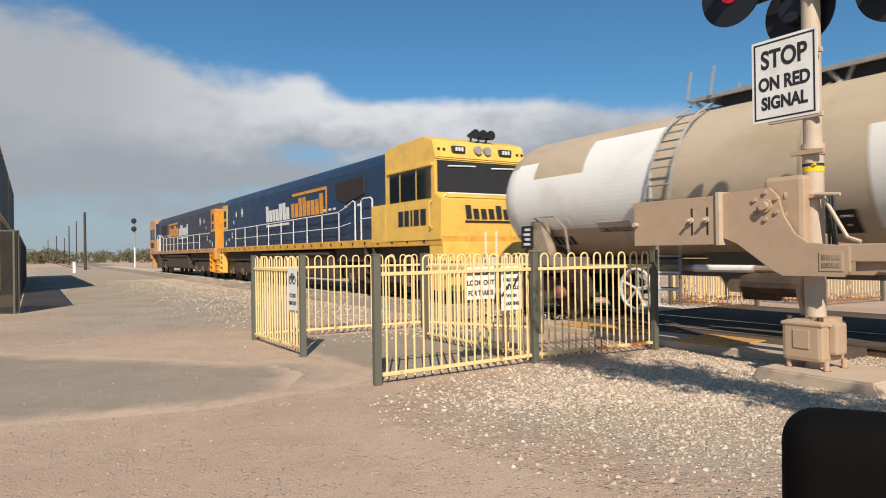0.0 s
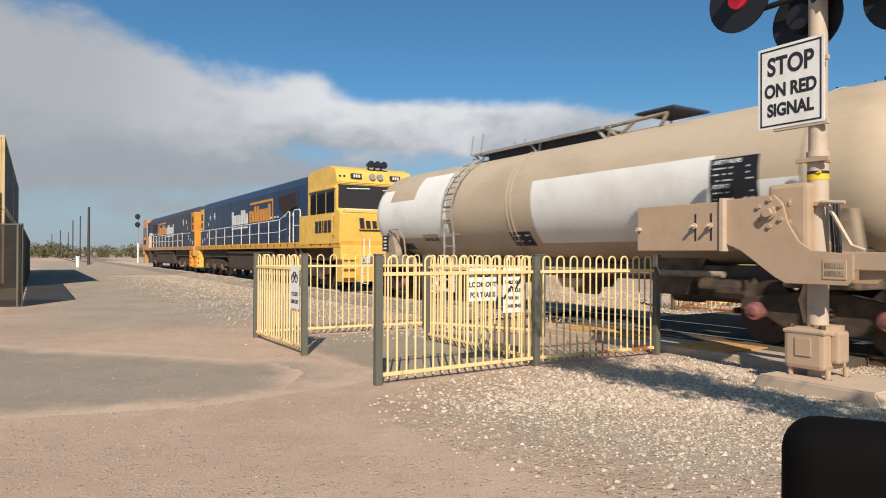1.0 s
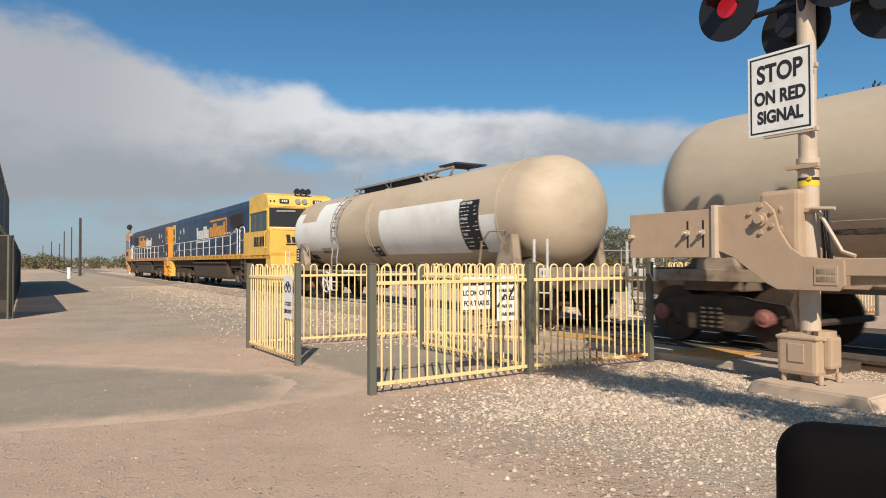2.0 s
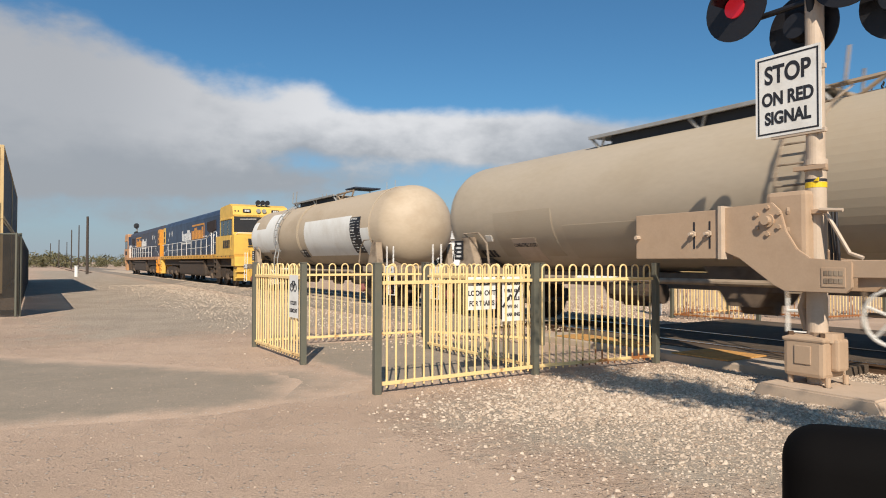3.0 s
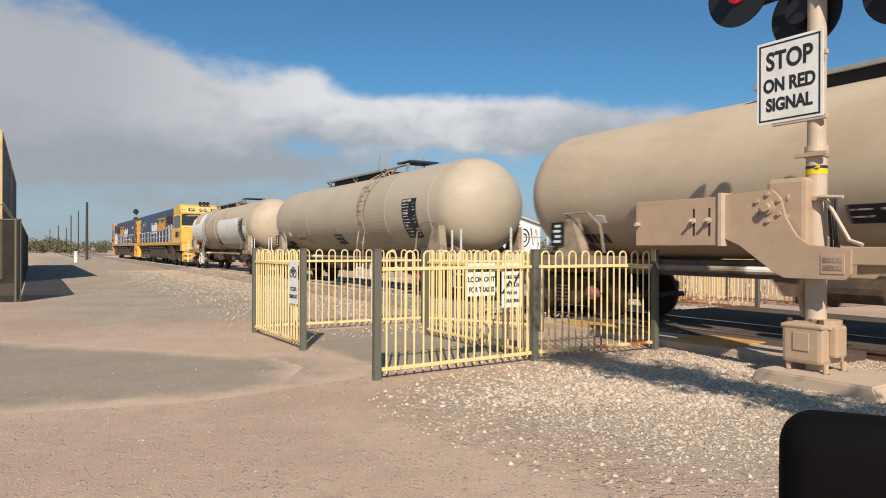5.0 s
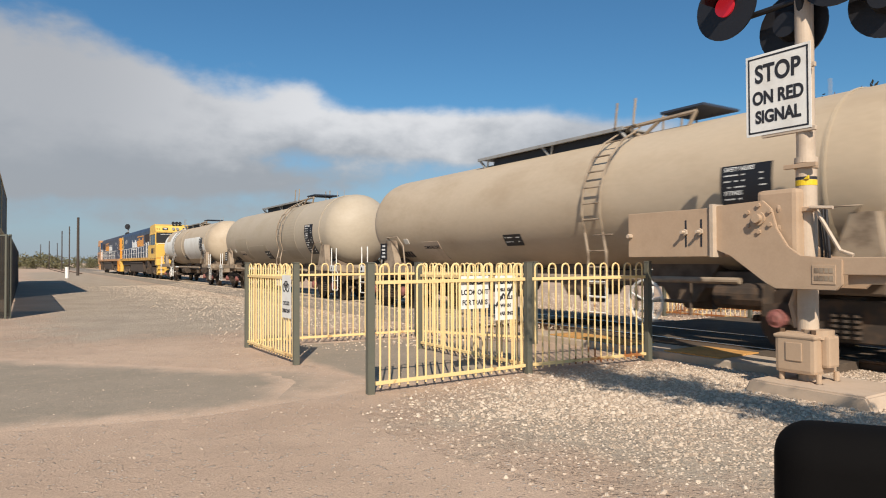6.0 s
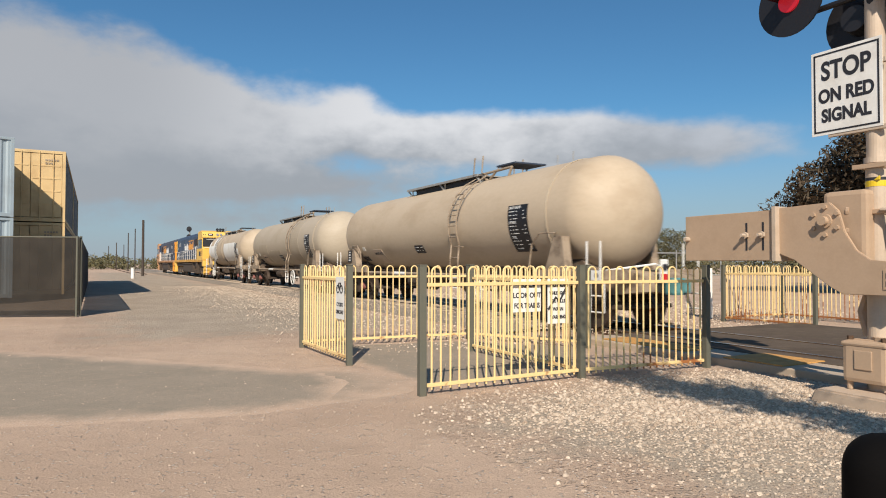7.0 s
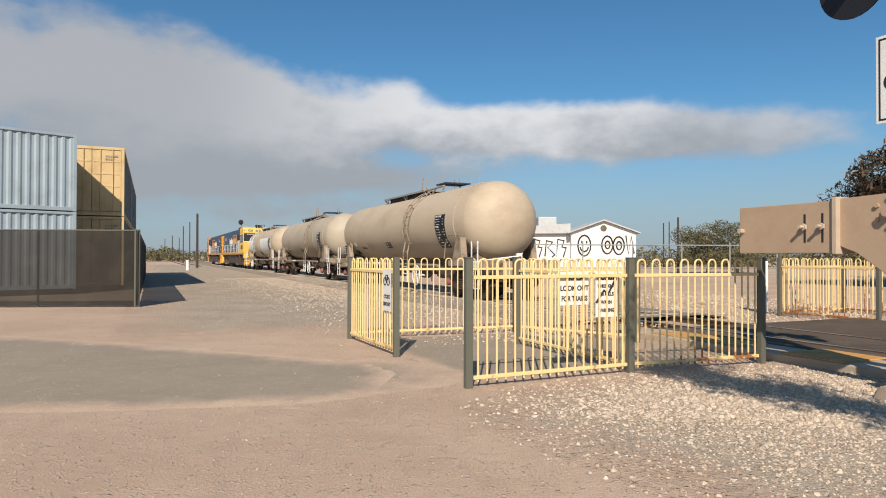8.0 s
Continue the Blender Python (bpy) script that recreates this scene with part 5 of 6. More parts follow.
def signal():
    p = along(3.96, 7.28)
    root = thing("crossing_signal", pose(p.x, p.y, 0, 0, 0, 90 + TH), "beige level crossing signal mast with boom gate counterweight", "crossing signal")
    bm = B()
    rod(bm, (0, 0, 0.1), (0, 0, 2.55), 0.105, 24)
    rod(bm, (0, 0, 2.55), (0, 0, 4.75), 0.095, 24)
    rod(bm, (0, 0, 2.52), (0, 0, 2.58), 0.118, 24)
    mast = part("mast", bm, signal_pole, root, "round pale beige mast", smooth=False)
    for z in (2.46, 1.98, 0.62):
        bm = B()
        rod(bm, (0, 0, z), (0, 0, z + 0.05), 0.12, 20)
        box(bm, -0.18, 0.18, 0.09, 0.14, z, z + 0.05, 0.006)
        part("clamp", bm, signal_beige, mast)
    bm = rod(B(), (0, 0, 2.27), (0, 0, 2.33), 0.108, 24, caps=False)
    part("reflective_band", bm, yellow_band, mast, "yellow and black band")
    part("black_band", rod(B(), (0, 0, 2.335), (0, 0, 2.365), 0.1075, 24, caps=False), ink, mast)
    part("reflective_patch", prism(B(), [(-0.03, 2.335), (-0.08, 2.335), (-0.08, 2.375)], 0.085, 0.112), yellow_band, mast)
    # base casting and bolts
    bm = B()
    box(bm, -0.19, 0.25, -0.22, 0.24, 0.22, 0.66, 0.045)
    box(bm, -0.20, 0.26, -0.23, 0.25, 0.60, 0.645, 0.02)
    box(bm, -0.27, -0.17, -0.12, 0.10, 0.30, 0.64, 0.03)
    rod(bm, (-0.1, 0.0, 0.60), (-0.1, 0.0, 0.70), 0.16, 16)
    base = part("base_box", bm, signal_beige, root, "beige cast junction box")
    bm = B()
    box(bm, -0.06, 0.12, 0.238, 0.252, 0.36, 0.56, 0.008)
    part("cover_plate", bm, signal_beige, base)
    for x, y in ((-0.2, -0.18), (-0.2, 0.18), (0.2, -0.18), (0.2, 0.18)):
        bm = B()
        rod(bm, (x, y, 0.0), (x, y, 0.24), 0.03, 10)
        rod(bm, (x, y, 0.10), (x, y, 0.14), 0.05, 6)
        part("foot_bolt", bm, signal_beige, base)
    for x, y in ((0.20, 0.17), (-0.14, 0.17)):
        part("lid_bolt", rod(B(), (x, y, 0.64), (x, y, 0.70), 0.03, 6), steel_rust, base)
    # mechanism housing and the two side plates of the arm
    bm = B()
    box(bm, -0.02, 0.44, -0.16, 0.24, 1.45, 2.24, 0.05)
    mech = part("mechanism_box", bm, signal_beige, root, "beige gate mechanism housing")
    outline = [(0.92, 2.10), (0.92, 1.58), (0.72, 1.50), (0.30, 1.20), (0.18, 1.14), (-0.46, 1.14), (-0.52, 1.20), (-0.52, 1.46), (-0.10, 1.50), (0.04, 1.60), (0.16, 1.80), (0.22, 2.02), (0.32, 2.12)]
    for y in (0.30, -0.30):
        bm = B()
        prism(bm, outline, y - 0.02, y + 0.02, bevel=0.006)
        arm = part("arm_plate", bm, signal_beige, root, "curved beige arm plate")
        if y > 0:
            bm = B()
            rod(bm, (0.36, 0.31, 1.92), (0.36, 0.40, 1.92), 0.05, 16)
            rod(bm, (0.36, 0.31, 1.92), (0.36, 0.345, 1.92), 0.075, 16)
            for k in range(6):
                a = k * math.pi / 3 + 0.52
                rod(bm, (0.36 + 0.15 * math.cos(a), 0.31, 1.92 + 0.15 * math.sin(a)), (0.36 + 0.15 * math.cos(a), 0.345, 1.92 + 0.15 * math.sin(a)), 0.025, 6)
            part("hub_bolts", bm, signal_beige, arm)
            bm = B()
            box(bm, -0.46, -0.22, 0.318, 0.328, 1.20, 1.40, 0.004)
            plate = part("maker_plate", bm, signal_beige, arm)
            bm = B()
            for z in (1.32, 1.24):
                for k in range(4):
                    box(bm, -0.44 + k * 0.05, -0.40 + k * 0.05, 0.327, 0.333, z, z + 0.05)
            tagged(part("plate_bars", bm, frame_beige, plate), kind="stuff")
    # counterweight: a stack of plates with two slotted bolts
    bm = B()
    box(bm, 0.93, 2.22, 0.19, 0.36, 1.50, 2.08, 0.006)
    cw = part("counterweight", bm, signal_beige, root, "flat beige counterweight")
    bm = B()
    box(bm, 0.93, 2.22, -0.36, -0.19, 1.50, 2.08, 0.006)
    part("counterweight_rear", bm, signal_beige, root)
    bm = B()
    box(bm, 0.90, 0.95, 0.17, 0.39, 1.49, 2.12, 0.004)
    part("edge_plate", bm, signal_pole, cw)
    for x in (1.30, 1.08):
        bm = B()
        box(bm, x - 0.012, x + 0.012, 0.358, 0.364, 1.62, 1.95)
        part("slot", bm, ink, cw)
        bm = B()
        rod(bm, (x, 0.36, 1.80), (x, 0.46, 1.80), 0.02, 8)
        rod(bm, (x, 0.37, 1.80), (x, 0.40, 1.80), 0.04, 6)
        part("bolt", bm, signal_pole, cw)
    bm = B()
    rod(bm, (2.17, 0.36, 1.78), (2.17, 0.43, 1.78), 0.03, 6)
    part("bolt", bm, signal_pole, cw)
    # boom arm clamped on the other side, reaching across the road
    bm = B()
    box(bm, -0.95, -0.40, 0.22, 0.30, 1.30, 1.48, 0.01)
    prism(bm, [(-0.52, 1.45), (-0.52, 1.20), (-1.5, 1.26), (-1.5, 1.38)], 0.14, 0.20)
    part("boom_bracket", bm, signal_beige, root)
    bm = B()
    box(bm, -6.5, -0.9, 0.05, 0.12, 1.28, 1.38, 0.01)
    part("boom", bm, white_paint, root, "white boom arm lowered across the road")
    # U-bolts, conduit and cables beside the mast
    for z in (2.02, 1.80):
        bm = B()
        rod(bm, (0.19, 0.17, z), (0.0, 0.13, z), 0.055, 14)
        rod(bm, (0.20, 0.17, z), (0.17, 0.165, z), 0.085, 16)
        part("u_bolt", bm, signal_beige, mast)
    for dx in (-0.16, -0.20, -0.235):
        bm = B()
        tube(bm, [(dx, 0.05, 2.02), (dx - 0.01, 0.06, 1.8), (dx - 0.02, 0.04, 1.55), (dx, 0.0, 1.4)], 0.016, 6)
        part("cable", bm, ink, mast, "dark cable")
    bm = B()
    tube(bm, [(-0.15, 0.1, 2.0), (-0.42, 0.15, 1.55), (-0.55, 0.15, 1.5)], 0.022, 6)
    tube(bm, [(-0.12, 0.16, 2.02), (-0.36, 0.16, 2.0)], 0.02, 6)
    part("stay", bm, signal_pole, mast)
    # conduit bend at the foot
    bm = B()
    tube(bm, [(0.14, -0.05, 1.12), (0.20, -0.05, 0.95), (0.14, -0.05, 0.70)], 0.045, 10)
    part("conduit", bm, signal_beige, mast)
    # sign plate
    bm = B()
    box(bm, -0.13, 0.63, 0.11, 0.116, 2.89, 3.83, 0.002)
    sign = part("sign_plate", bm, white_paint, root, "white stop on red signal sign")
    bm = B()
    x0, x1, z0, z1 = -0.10, 0.60, 2.92, 3.80
    for a in ((x0, x1, z1 - 0.018, z1), (x0, x1, z0, z0 + 0.018), (x0, x0 + 0.018, z0, z1), (x1 - 0.018, x1, z0, z1)):
        box(bm, a[0], a[1], 0.114, 0.119, a[2], a[3])
    part("border", bm, ink, sign)
    face = Matrix(((-1, 0, 0, 0.25), (0, 0, 1, 0.117), (0, 1, 0, 0), (0, 0, 0, 1)))
    for words, size, z, sq in (("STOP", 0.285, 3.590, 0.78), ("ON RED", 0.205, 3.315, 0.78), ("SIGNAL", 0.195, 3.095, 0.80)):
        part("lettering", text_mesh(B(), words, size, face @ Matrix.Translation((0, z, 0)), 0.002, sq, 0.008), ink, sign, "black lettering")
    for z in (2.86, 3.55):
        bm = B()
        box(bm, -0.16, 0.45, 0.06, 0.11, z, z + 0.05, 0.004)
        part("sign_bracket", bm, signal_pole, mast)
    # pairs of hooded lamps on a cross arm
    bm = B()
    rod(bm, (-1.0, 0.02, 4.35), (1.0, 0.02, 4.35), 0.035, 10)
    rod(bm, (0.0, 0.02, 4.1), (0.0, 0.12, 4.5), 0.05, 10)
    arm = part("lamp_arm", bm, black_paint, root)
    for x, face_y, lens in ((0.87, 1, red_lens), (-0.42, 1, red_dull), (0.20, -1, red_dull), (-0.80, -1, red_dull)):
        zc = 4.52 if face_y > 0 else 4.12
        bm = B()
        y0 = 0.12 * face_y
        rod(bm, (x, y0, zc), (x, y0 + 0.02 * face_y, zc), 0.40, 32)
        lamp = part("lamp_board", bm, black_paint, arm, "round black lamp backboard")
        bm = B()
        rod(bm, (x, y0 - 0.16 * face_y, zc), (x, y0, zc), 0.14, 20, 0.17) if face_y > 0 else rod(bm, (x, y0, zc), (x, y0 - 0.16 * face_y, zc), 0.17, 20, 0.14)
        part("lamp_housing", bm, black_paint, lamp)
        bm = B()
        rod(bm, (x, y0 + 0.02 * face_y, zc), (x, y0 + 0.045 * face_y, zc), 0.125, 24)
        part("lens", bm, lens, lamp, "red lens")
        bm = B()
        for k in range(-4, 5):
            a0, a1 = math.pi / 2 + k * 0.3 - 0.15, math.pi / 2 + k * 0.3 + 0.15
            q = [(x + 0.15 * math.cos(a), yy, zc + 0.15 * math.sin(a)) for yy in (y0, y0 + 0.28 * face_y) for a in (a0, a1)]
            v = [bm.verts.new(c) for c in q]
            bm.faces.new((v[0], v[1], v[3], v[2]))
        part("visor", bm, black_paint, lamp)
    return root


signal()
bm = B()
prism(bm, [(-0.80, -0.05), (0.58, -0.05), (0.50, 0.14), (-0.70, 0.14)], -0.50, 0.48, bevel=0.02)
p = along(3.85, 7.26)
solid("signal_footing", bm, footing_mat, "rough beige concrete footing of the signal", "footing", kind="structure", m=pose(p.x, p.y, 0, 0, 0, 90 + TH))

# ---- containers behind a shade-cloth fence ----


def corrugated(bm, x0, x1, y, z0, z1, pitch=0.28, depth=0.036, out=1):
    """A trapezoid-folded steel wall in the plane y."""
    n = int((x1 - x0) / pitch)
    prof = []
    for i in range(n):
        a = x0 + (x1 - x0) * i / n
        w2 = (x1 - x0) / n
        prof += [(a, 0), (a + w2 * 0.28, 0), (a + w2 * 0.5, -depth * out), (a + w2 * 0.78, -depth * out)]
    prof.append((x1, 0))
    lo = [bm.verts.new((x, y + d, z0)) for x, d in prof]
    hi = [bm.verts.new((x, y + d, z1)) for x, d in prof]
    for i in range(len(prof) - 1):
        bm.faces.new((lo[i], lo[i + 1], hi[i + 1], hi[i]))
    return bm


def container(m, length, material, label, height=2.59, doors=True, side=None):
    """x along the box from its near end, y across, z up."""
    root = thing("shipping_container", m, label, "shipping container", "stacked containers")
    wd = 2.44
    bm = B()
    for x in (0, length - 0.12):
        for y in (0, wd - 0.12):
            box(bm, x, x + 0.12, y, y + 0.12, 0, height, 0.01)
    for y in (0, wd - 0.10):
        box(bm, 0.1, length - 0.1, y, y + 0.10, height - 0.10, height - 0.005, 0.01)
        box(bm, 0.1, length - 0.1, y, y + 0.10, 0.02, 0.16, 0.01)
    for x in (0, length - 0.10):
        box(bm, x, x + 0.10, 0.1, wd - 0.1, height - 0.12, height - 0.004, 0.01)
        box(bm, x, x + 0.10, 0.1, wd - 0.1, 0.02, 0.18, 0.01)
    part("frame", bm, material, root)
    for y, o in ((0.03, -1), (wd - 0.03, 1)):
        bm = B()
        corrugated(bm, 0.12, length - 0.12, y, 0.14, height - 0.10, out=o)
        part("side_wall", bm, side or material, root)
    bm = B()
    box(bm, 0.05, length - 0.05, 0.05, wd - 0.05, height - 0.05, height - 0.03)
    box(bm, 0.05, length - 0.05, 0.05, wd - 0.05, 0.05, 0.10)
    box(bm, length - 0.06, length - 0.04, 0.1, wd - 0.1, 0.1, height - 0.1)
    part("roof_and_floor", bm, material, root)
    for y0, y1 in ((0.13, wd / 2 - 0.01), (wd / 2 + 0.01, wd - 0.13)):
        bm = B()
        box(bm, 0.03, 0.07, y0, y1, 0.20, height - 0.13, 0.01)
        for k in range(1, 5):
            z = 0.2 + (height - 0.33) * k / 5
            box(bm, 0.015, 0.035, y0 + 0.05, y1 - 0.05, z, z + 0.06, 0.005)
        door = part("door", bm, material, root)
        for f in (0.28, 0.72):
            bm = B()
            y = y0 + (y1 - y0) * f
            rod(bm, (-0.01, y, 0.10), (-0.01, y, height - 0.06), 0.018, 8)
            part("lock_rod", bm, material, door)
    if doors:
        bm = B()
        for r, zz in enumerate((height - 0.42, height - 0.55)):
            for k in range(5 - 2 * r):
                box(bm, 0.008, 0.014, 1.55 - k * 0.10 - 0.9, 1.62 - k * 0.10 - 0.9, zz, zz + 0.07)
        part("lettering_bars", bm, frame_beige, root)
    return root


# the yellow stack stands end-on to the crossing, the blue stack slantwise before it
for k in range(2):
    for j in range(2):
        container(rail_pose(30.9 + 12.4 * j, -1.04, 0.20 + 2.92 * k), 12.19, cont_yellow, "faded yellow-ended shipping container with darker grey sides, stacked in pairs", 2.9, side=cont_dark_side)
for k in range(2):
    container(pose(-19.12, 24.17, 0.20 + 2.92 * k, 0, 0, 180 + 52), 12.19, cont_blue, "pale blue corrugated shipping container, stacked in pairs", 2.9, doors=False)


def cloth_fence():
    """Dark shade cloth on a wire fence before the containers."""
    root = thing("cloth_fence", pose(-11.15, 17.23, 0), "dark grey shade-cloth fence before stacked containers", "fence")
    runs = [(Vector((0, 0, 0)), Vector((-16.0, -3.6, 0))), (Vector((0, 0, 0)), RD * 34)]
    for a, b in runs:
        d = (b - a).normalized()
        side = Vector((-d.y, d.x, 0))
        n = int((b - a).length / 2.5)
        bm = B()
        m_ = 12 * n
        cols = []
        for i in range(m_ + 1):
            f = i / m_
            p = a + (b - a) * f
            col = []
            for j in range(9):
                z = 0.06 + 2.10 * j / 8
                w2 = 0.03 * noise.noise(Vector((p.x * 0.9, p.y * 0.9, z * 1.2))) + 0.012 * noise.noise(Vector((p.x * 3, p.y * 3, z * 3)))
                col.append(bm.verts.new(p + side * w2 + Vector((0, 0, z))))
            cols.append(col)
        for p, q in zip(cols, cols[1:]):
            for j in range(8):
                bm.faces.new((p[j], q[j], q[j + 1], p[j + 1]))
        part("shade_cloth", bm, cloth, root, smooth=True)
        for i in range(n + 1):
            p = a + (b - a) * i / n + side * 0.07 * (1 if d.x < -0.9 else -1) * -1
            bm = B()
            rod(bm, p, p + Vector((0, 0, 2.2)), 0.03, 8)
            part("post", bm, post_green, root)
        bm = B()
        rod(bm, a + Vector((0, 0, 2.17)), b + Vector((0, 0, 2.17)), 0.02, 6)
        part("top_rail", bm, post_green, root)
    return root


cloth_fence()

# ---- distance: poles, trees, buildings ----


def ahead(k, y, z=0.0):
    """A place y metres ahead on the bearing k (metres right per metre ahead)."""
    return Vector((k * y, y, z))


def line_pole(k, y, h, r, arm=0.0, label="dark timber line pole"):
    p = ahead(k, y)
    root = thing("line_pole", Matrix.Translation(p), label, "pole", "line poles along the railway")
    bm = B()
    rod(bm, (0, 0, -0.2), (0, 0, h), r, 10, r * 0.8)
    part("shaft", bm, pole_wood, root)
    if arm:
        bm = B()
        box(bm, -arm, arm, -0.06, 0.06, h - 0.5, h - 0.36, 0.01)
        part("cross_arm", bm, pole_wood, root)
    return root


for k, y, z, r in ((-0.5438, 75, 0.0687, 0.16), (-0.5568, 130, 0.0551, 0.12), (-0.568, 120, 0.0484, 0.11), (-0.5871, 150, 0.0332, 0.12), (-0.575, 170, 0.030, 0.11), (-0.600, 190, 0.028, 0.12), (-0.43, 140, 0.05, 0.12), (0.2055, 60, 0.0581, 0.10), (0.185, 90, 0.050, 0.10), (0.193, 110, 0.052, 0.10)):
    line_pole(k, y, EYE + z * y, r)


def signal_mast():
    p = ahead(-0.4683, 82)
    root = thing("railway_signal", Matrix.Translation(p), "railway colour light signal on a pale mast", "railway signal")
    bm = B()
    rod(bm, (0, 0, 0), (0, 0, 2.6), 0.10, 10)
    part("lower_mast", bm, white_paint, root)
    bm = B()
    rod(bm, (0, 0, 2.6), (0, 0, 6.0), 0.08, 10)
    part("upper_mast", bm, grey_steel, root)
    for z in (5.9, 4.9):
        bm = B()
        rod(bm, (0, -0.2, z), (0, -0.15, z), 0.34, 18)
        rod(bm, (0, -0.3, z), (0, 0.1, z), 0.15, 12)
        part("signal_head", bm, black_paint, root)
    return root


signal_mast()
bm = B()
rod(bm, (0, 0, 0), (0, 0, 1.0), 0.16, 12)
rod(bm, (0, 0, 1.0), (0, 0, 1.06), 0.19, 12)
solid("marker_post", bm, white_paint, "short white marker post beside the track", "marker post", m=Matrix.Translation(ahead(-0.5601, 62)))


def leaf_cloud(bm, centre, size, count, leaf, seed, lumps=16):
    """Many small leaf blades in an uneven round mass."""
    rnd = random.Random(seed)
    verts, faces = [], []
    lobes = [(Vector((rnd.uniform(-0.7, 0.7), rnd.uniform(-0.7, 0.7), rnd.uniform(-0.55, 0.75))), rnd.uniform(0.28, 0.5)) for _ in range(lumps)]
    for _ in range(count):
        c, r = rnd.choice(lobes)
        v = Vector((rnd.gauss(0, 1), rnd.gauss(0, 1), rnd.gauss(0, 1))).normalized() * r * rnd.uniform(0.55, 1.05)
        q = c + v
        p = Vector((centre[0] + q.x * size[0], centre[1] + q.y * size[1], centre[2] + q.z * size[2]))
        a, b = Vector((rnd.gauss(0, 1), rnd.gauss(0, 1), rnd.gauss(0, 1))).normalized(), Vector((rnd.gauss(0, 1), rnd.gauss(0, 1), rnd.gauss(0, 1))).normalized()
        n = len(verts)
        l1, l2 = leaf * rnd.uniform(0.6, 1.5), leaf * rnd.uniform(0.25, 0.6)
        verts += [p - a * l1, p + b * l2, p + a * l1, p - b * l2]
        faces.append((n, n + 1, n + 2, n + 3))
    me = bpy.data.meshes.new("leaves")
    me.from_pydata([tuple(v) for v in verts], [], faces)
    bm.from_mesh(me)
    bpy.data.meshes.remove(me)
    return bm


def tree(x, y, h, spread, leaf, count, material, label, seed, trunk=0.25, low=0.25, lumps=16):
    rnd = random.Random(seed)
    root = thing("tree", Matrix.Translation((x, y, 0)), label, "tree")
    bm = B()
    rod(bm, (0, 0, -0.1), (0.1, 0, h * 0.35), trunk, 10, trunk * 0.7)
    for i in range(7):
        a = i * 2.4
        e = Vector((math.cos(a) * spread * 0.55, math.sin(a) * spread * 0.55, h * rnd.uniform(0.55, 0.85)))
        mid = Vector((0.1, 0, h * 0.35)).lerp(e, 0.5) + Vector((0, 0, h * 0.05))
        rod(bm, (0.1, 0, h * 0.33), mid, trunk * 0.5, 7, trunk * 0.3)
        rod(bm, mid, e, trunk * 0.3, 6, trunk * 0.08)
    part("trunk", bm, bark, root)
    zc = h * (1 + low) / 2
    part("crown", leaf_cloud(B(), (0, 0, zc), (spread, spread, h - zc), count, leaf, seed, lumps), material, root)
    return root


tree(20.3, 33.0, 8.6, 5.6, 0.15, 60000, leaf_dark, "large dark olive-brown roadside tree", 3, 0.3, -0.05, 34)
tree(27.5, 39.0, 10.5, 5.5, 0.18, 9000, leaf_dark, "tall dark roadside tree", 5, 0.3, -0.05)
tree(14.8, 60.0, 4.6, 2.9, 0.10, 11000, leaf_olive, "rounded grey-green bush tree beyond the fence", 7, 0.15, 0.02)
tree(18.4, 64.0, 3.6, 2.4, 0.10, 6000, leaf_olive, "low grey-green bush beyond the fence", 8, 0.15, 0.0)


def far_woods(name, k0, k1, y, h0, h1, n, seed, label):
    """A low line of scrub on the horizon."""
    rnd = random.Random(seed)
    bm = B()
    for i in range(n):
        k = k0 + (k1 - k0) * (i + rnd.random()) / n
        yy = y * rnd.uniform(0.9, 1.2)
        h = rnd.uniform(h0, h1) * (0.7 + 0.5 * abs(noise.noise(Vector((k * 14, seed, 0)))) * 2)
        leaf_cloud(bm, (k * yy, yy, h * 0.45), (h * 1.1, h * 0.8, h * 0.6), 260, h * 0.11, seed * 1000 + i)
    return solid(name, bm, leaf_olive, label, "woods", kind="stuff")


far_woods("far_woods", -0.80, -0.34, 170, 2.6, 4.6, 60, 11, "dark olive scrub along the horizon")
far_woods("far_woods", 0.11, 0.75, 95, 2.0, 4.2, 50, 12, "olive scrub and trees beyond the railway")
far_woods("far_woods", -0.34, 0.12, 200, 2.2, 4.2, 40, 13, "distant olive scrub along the horizon")


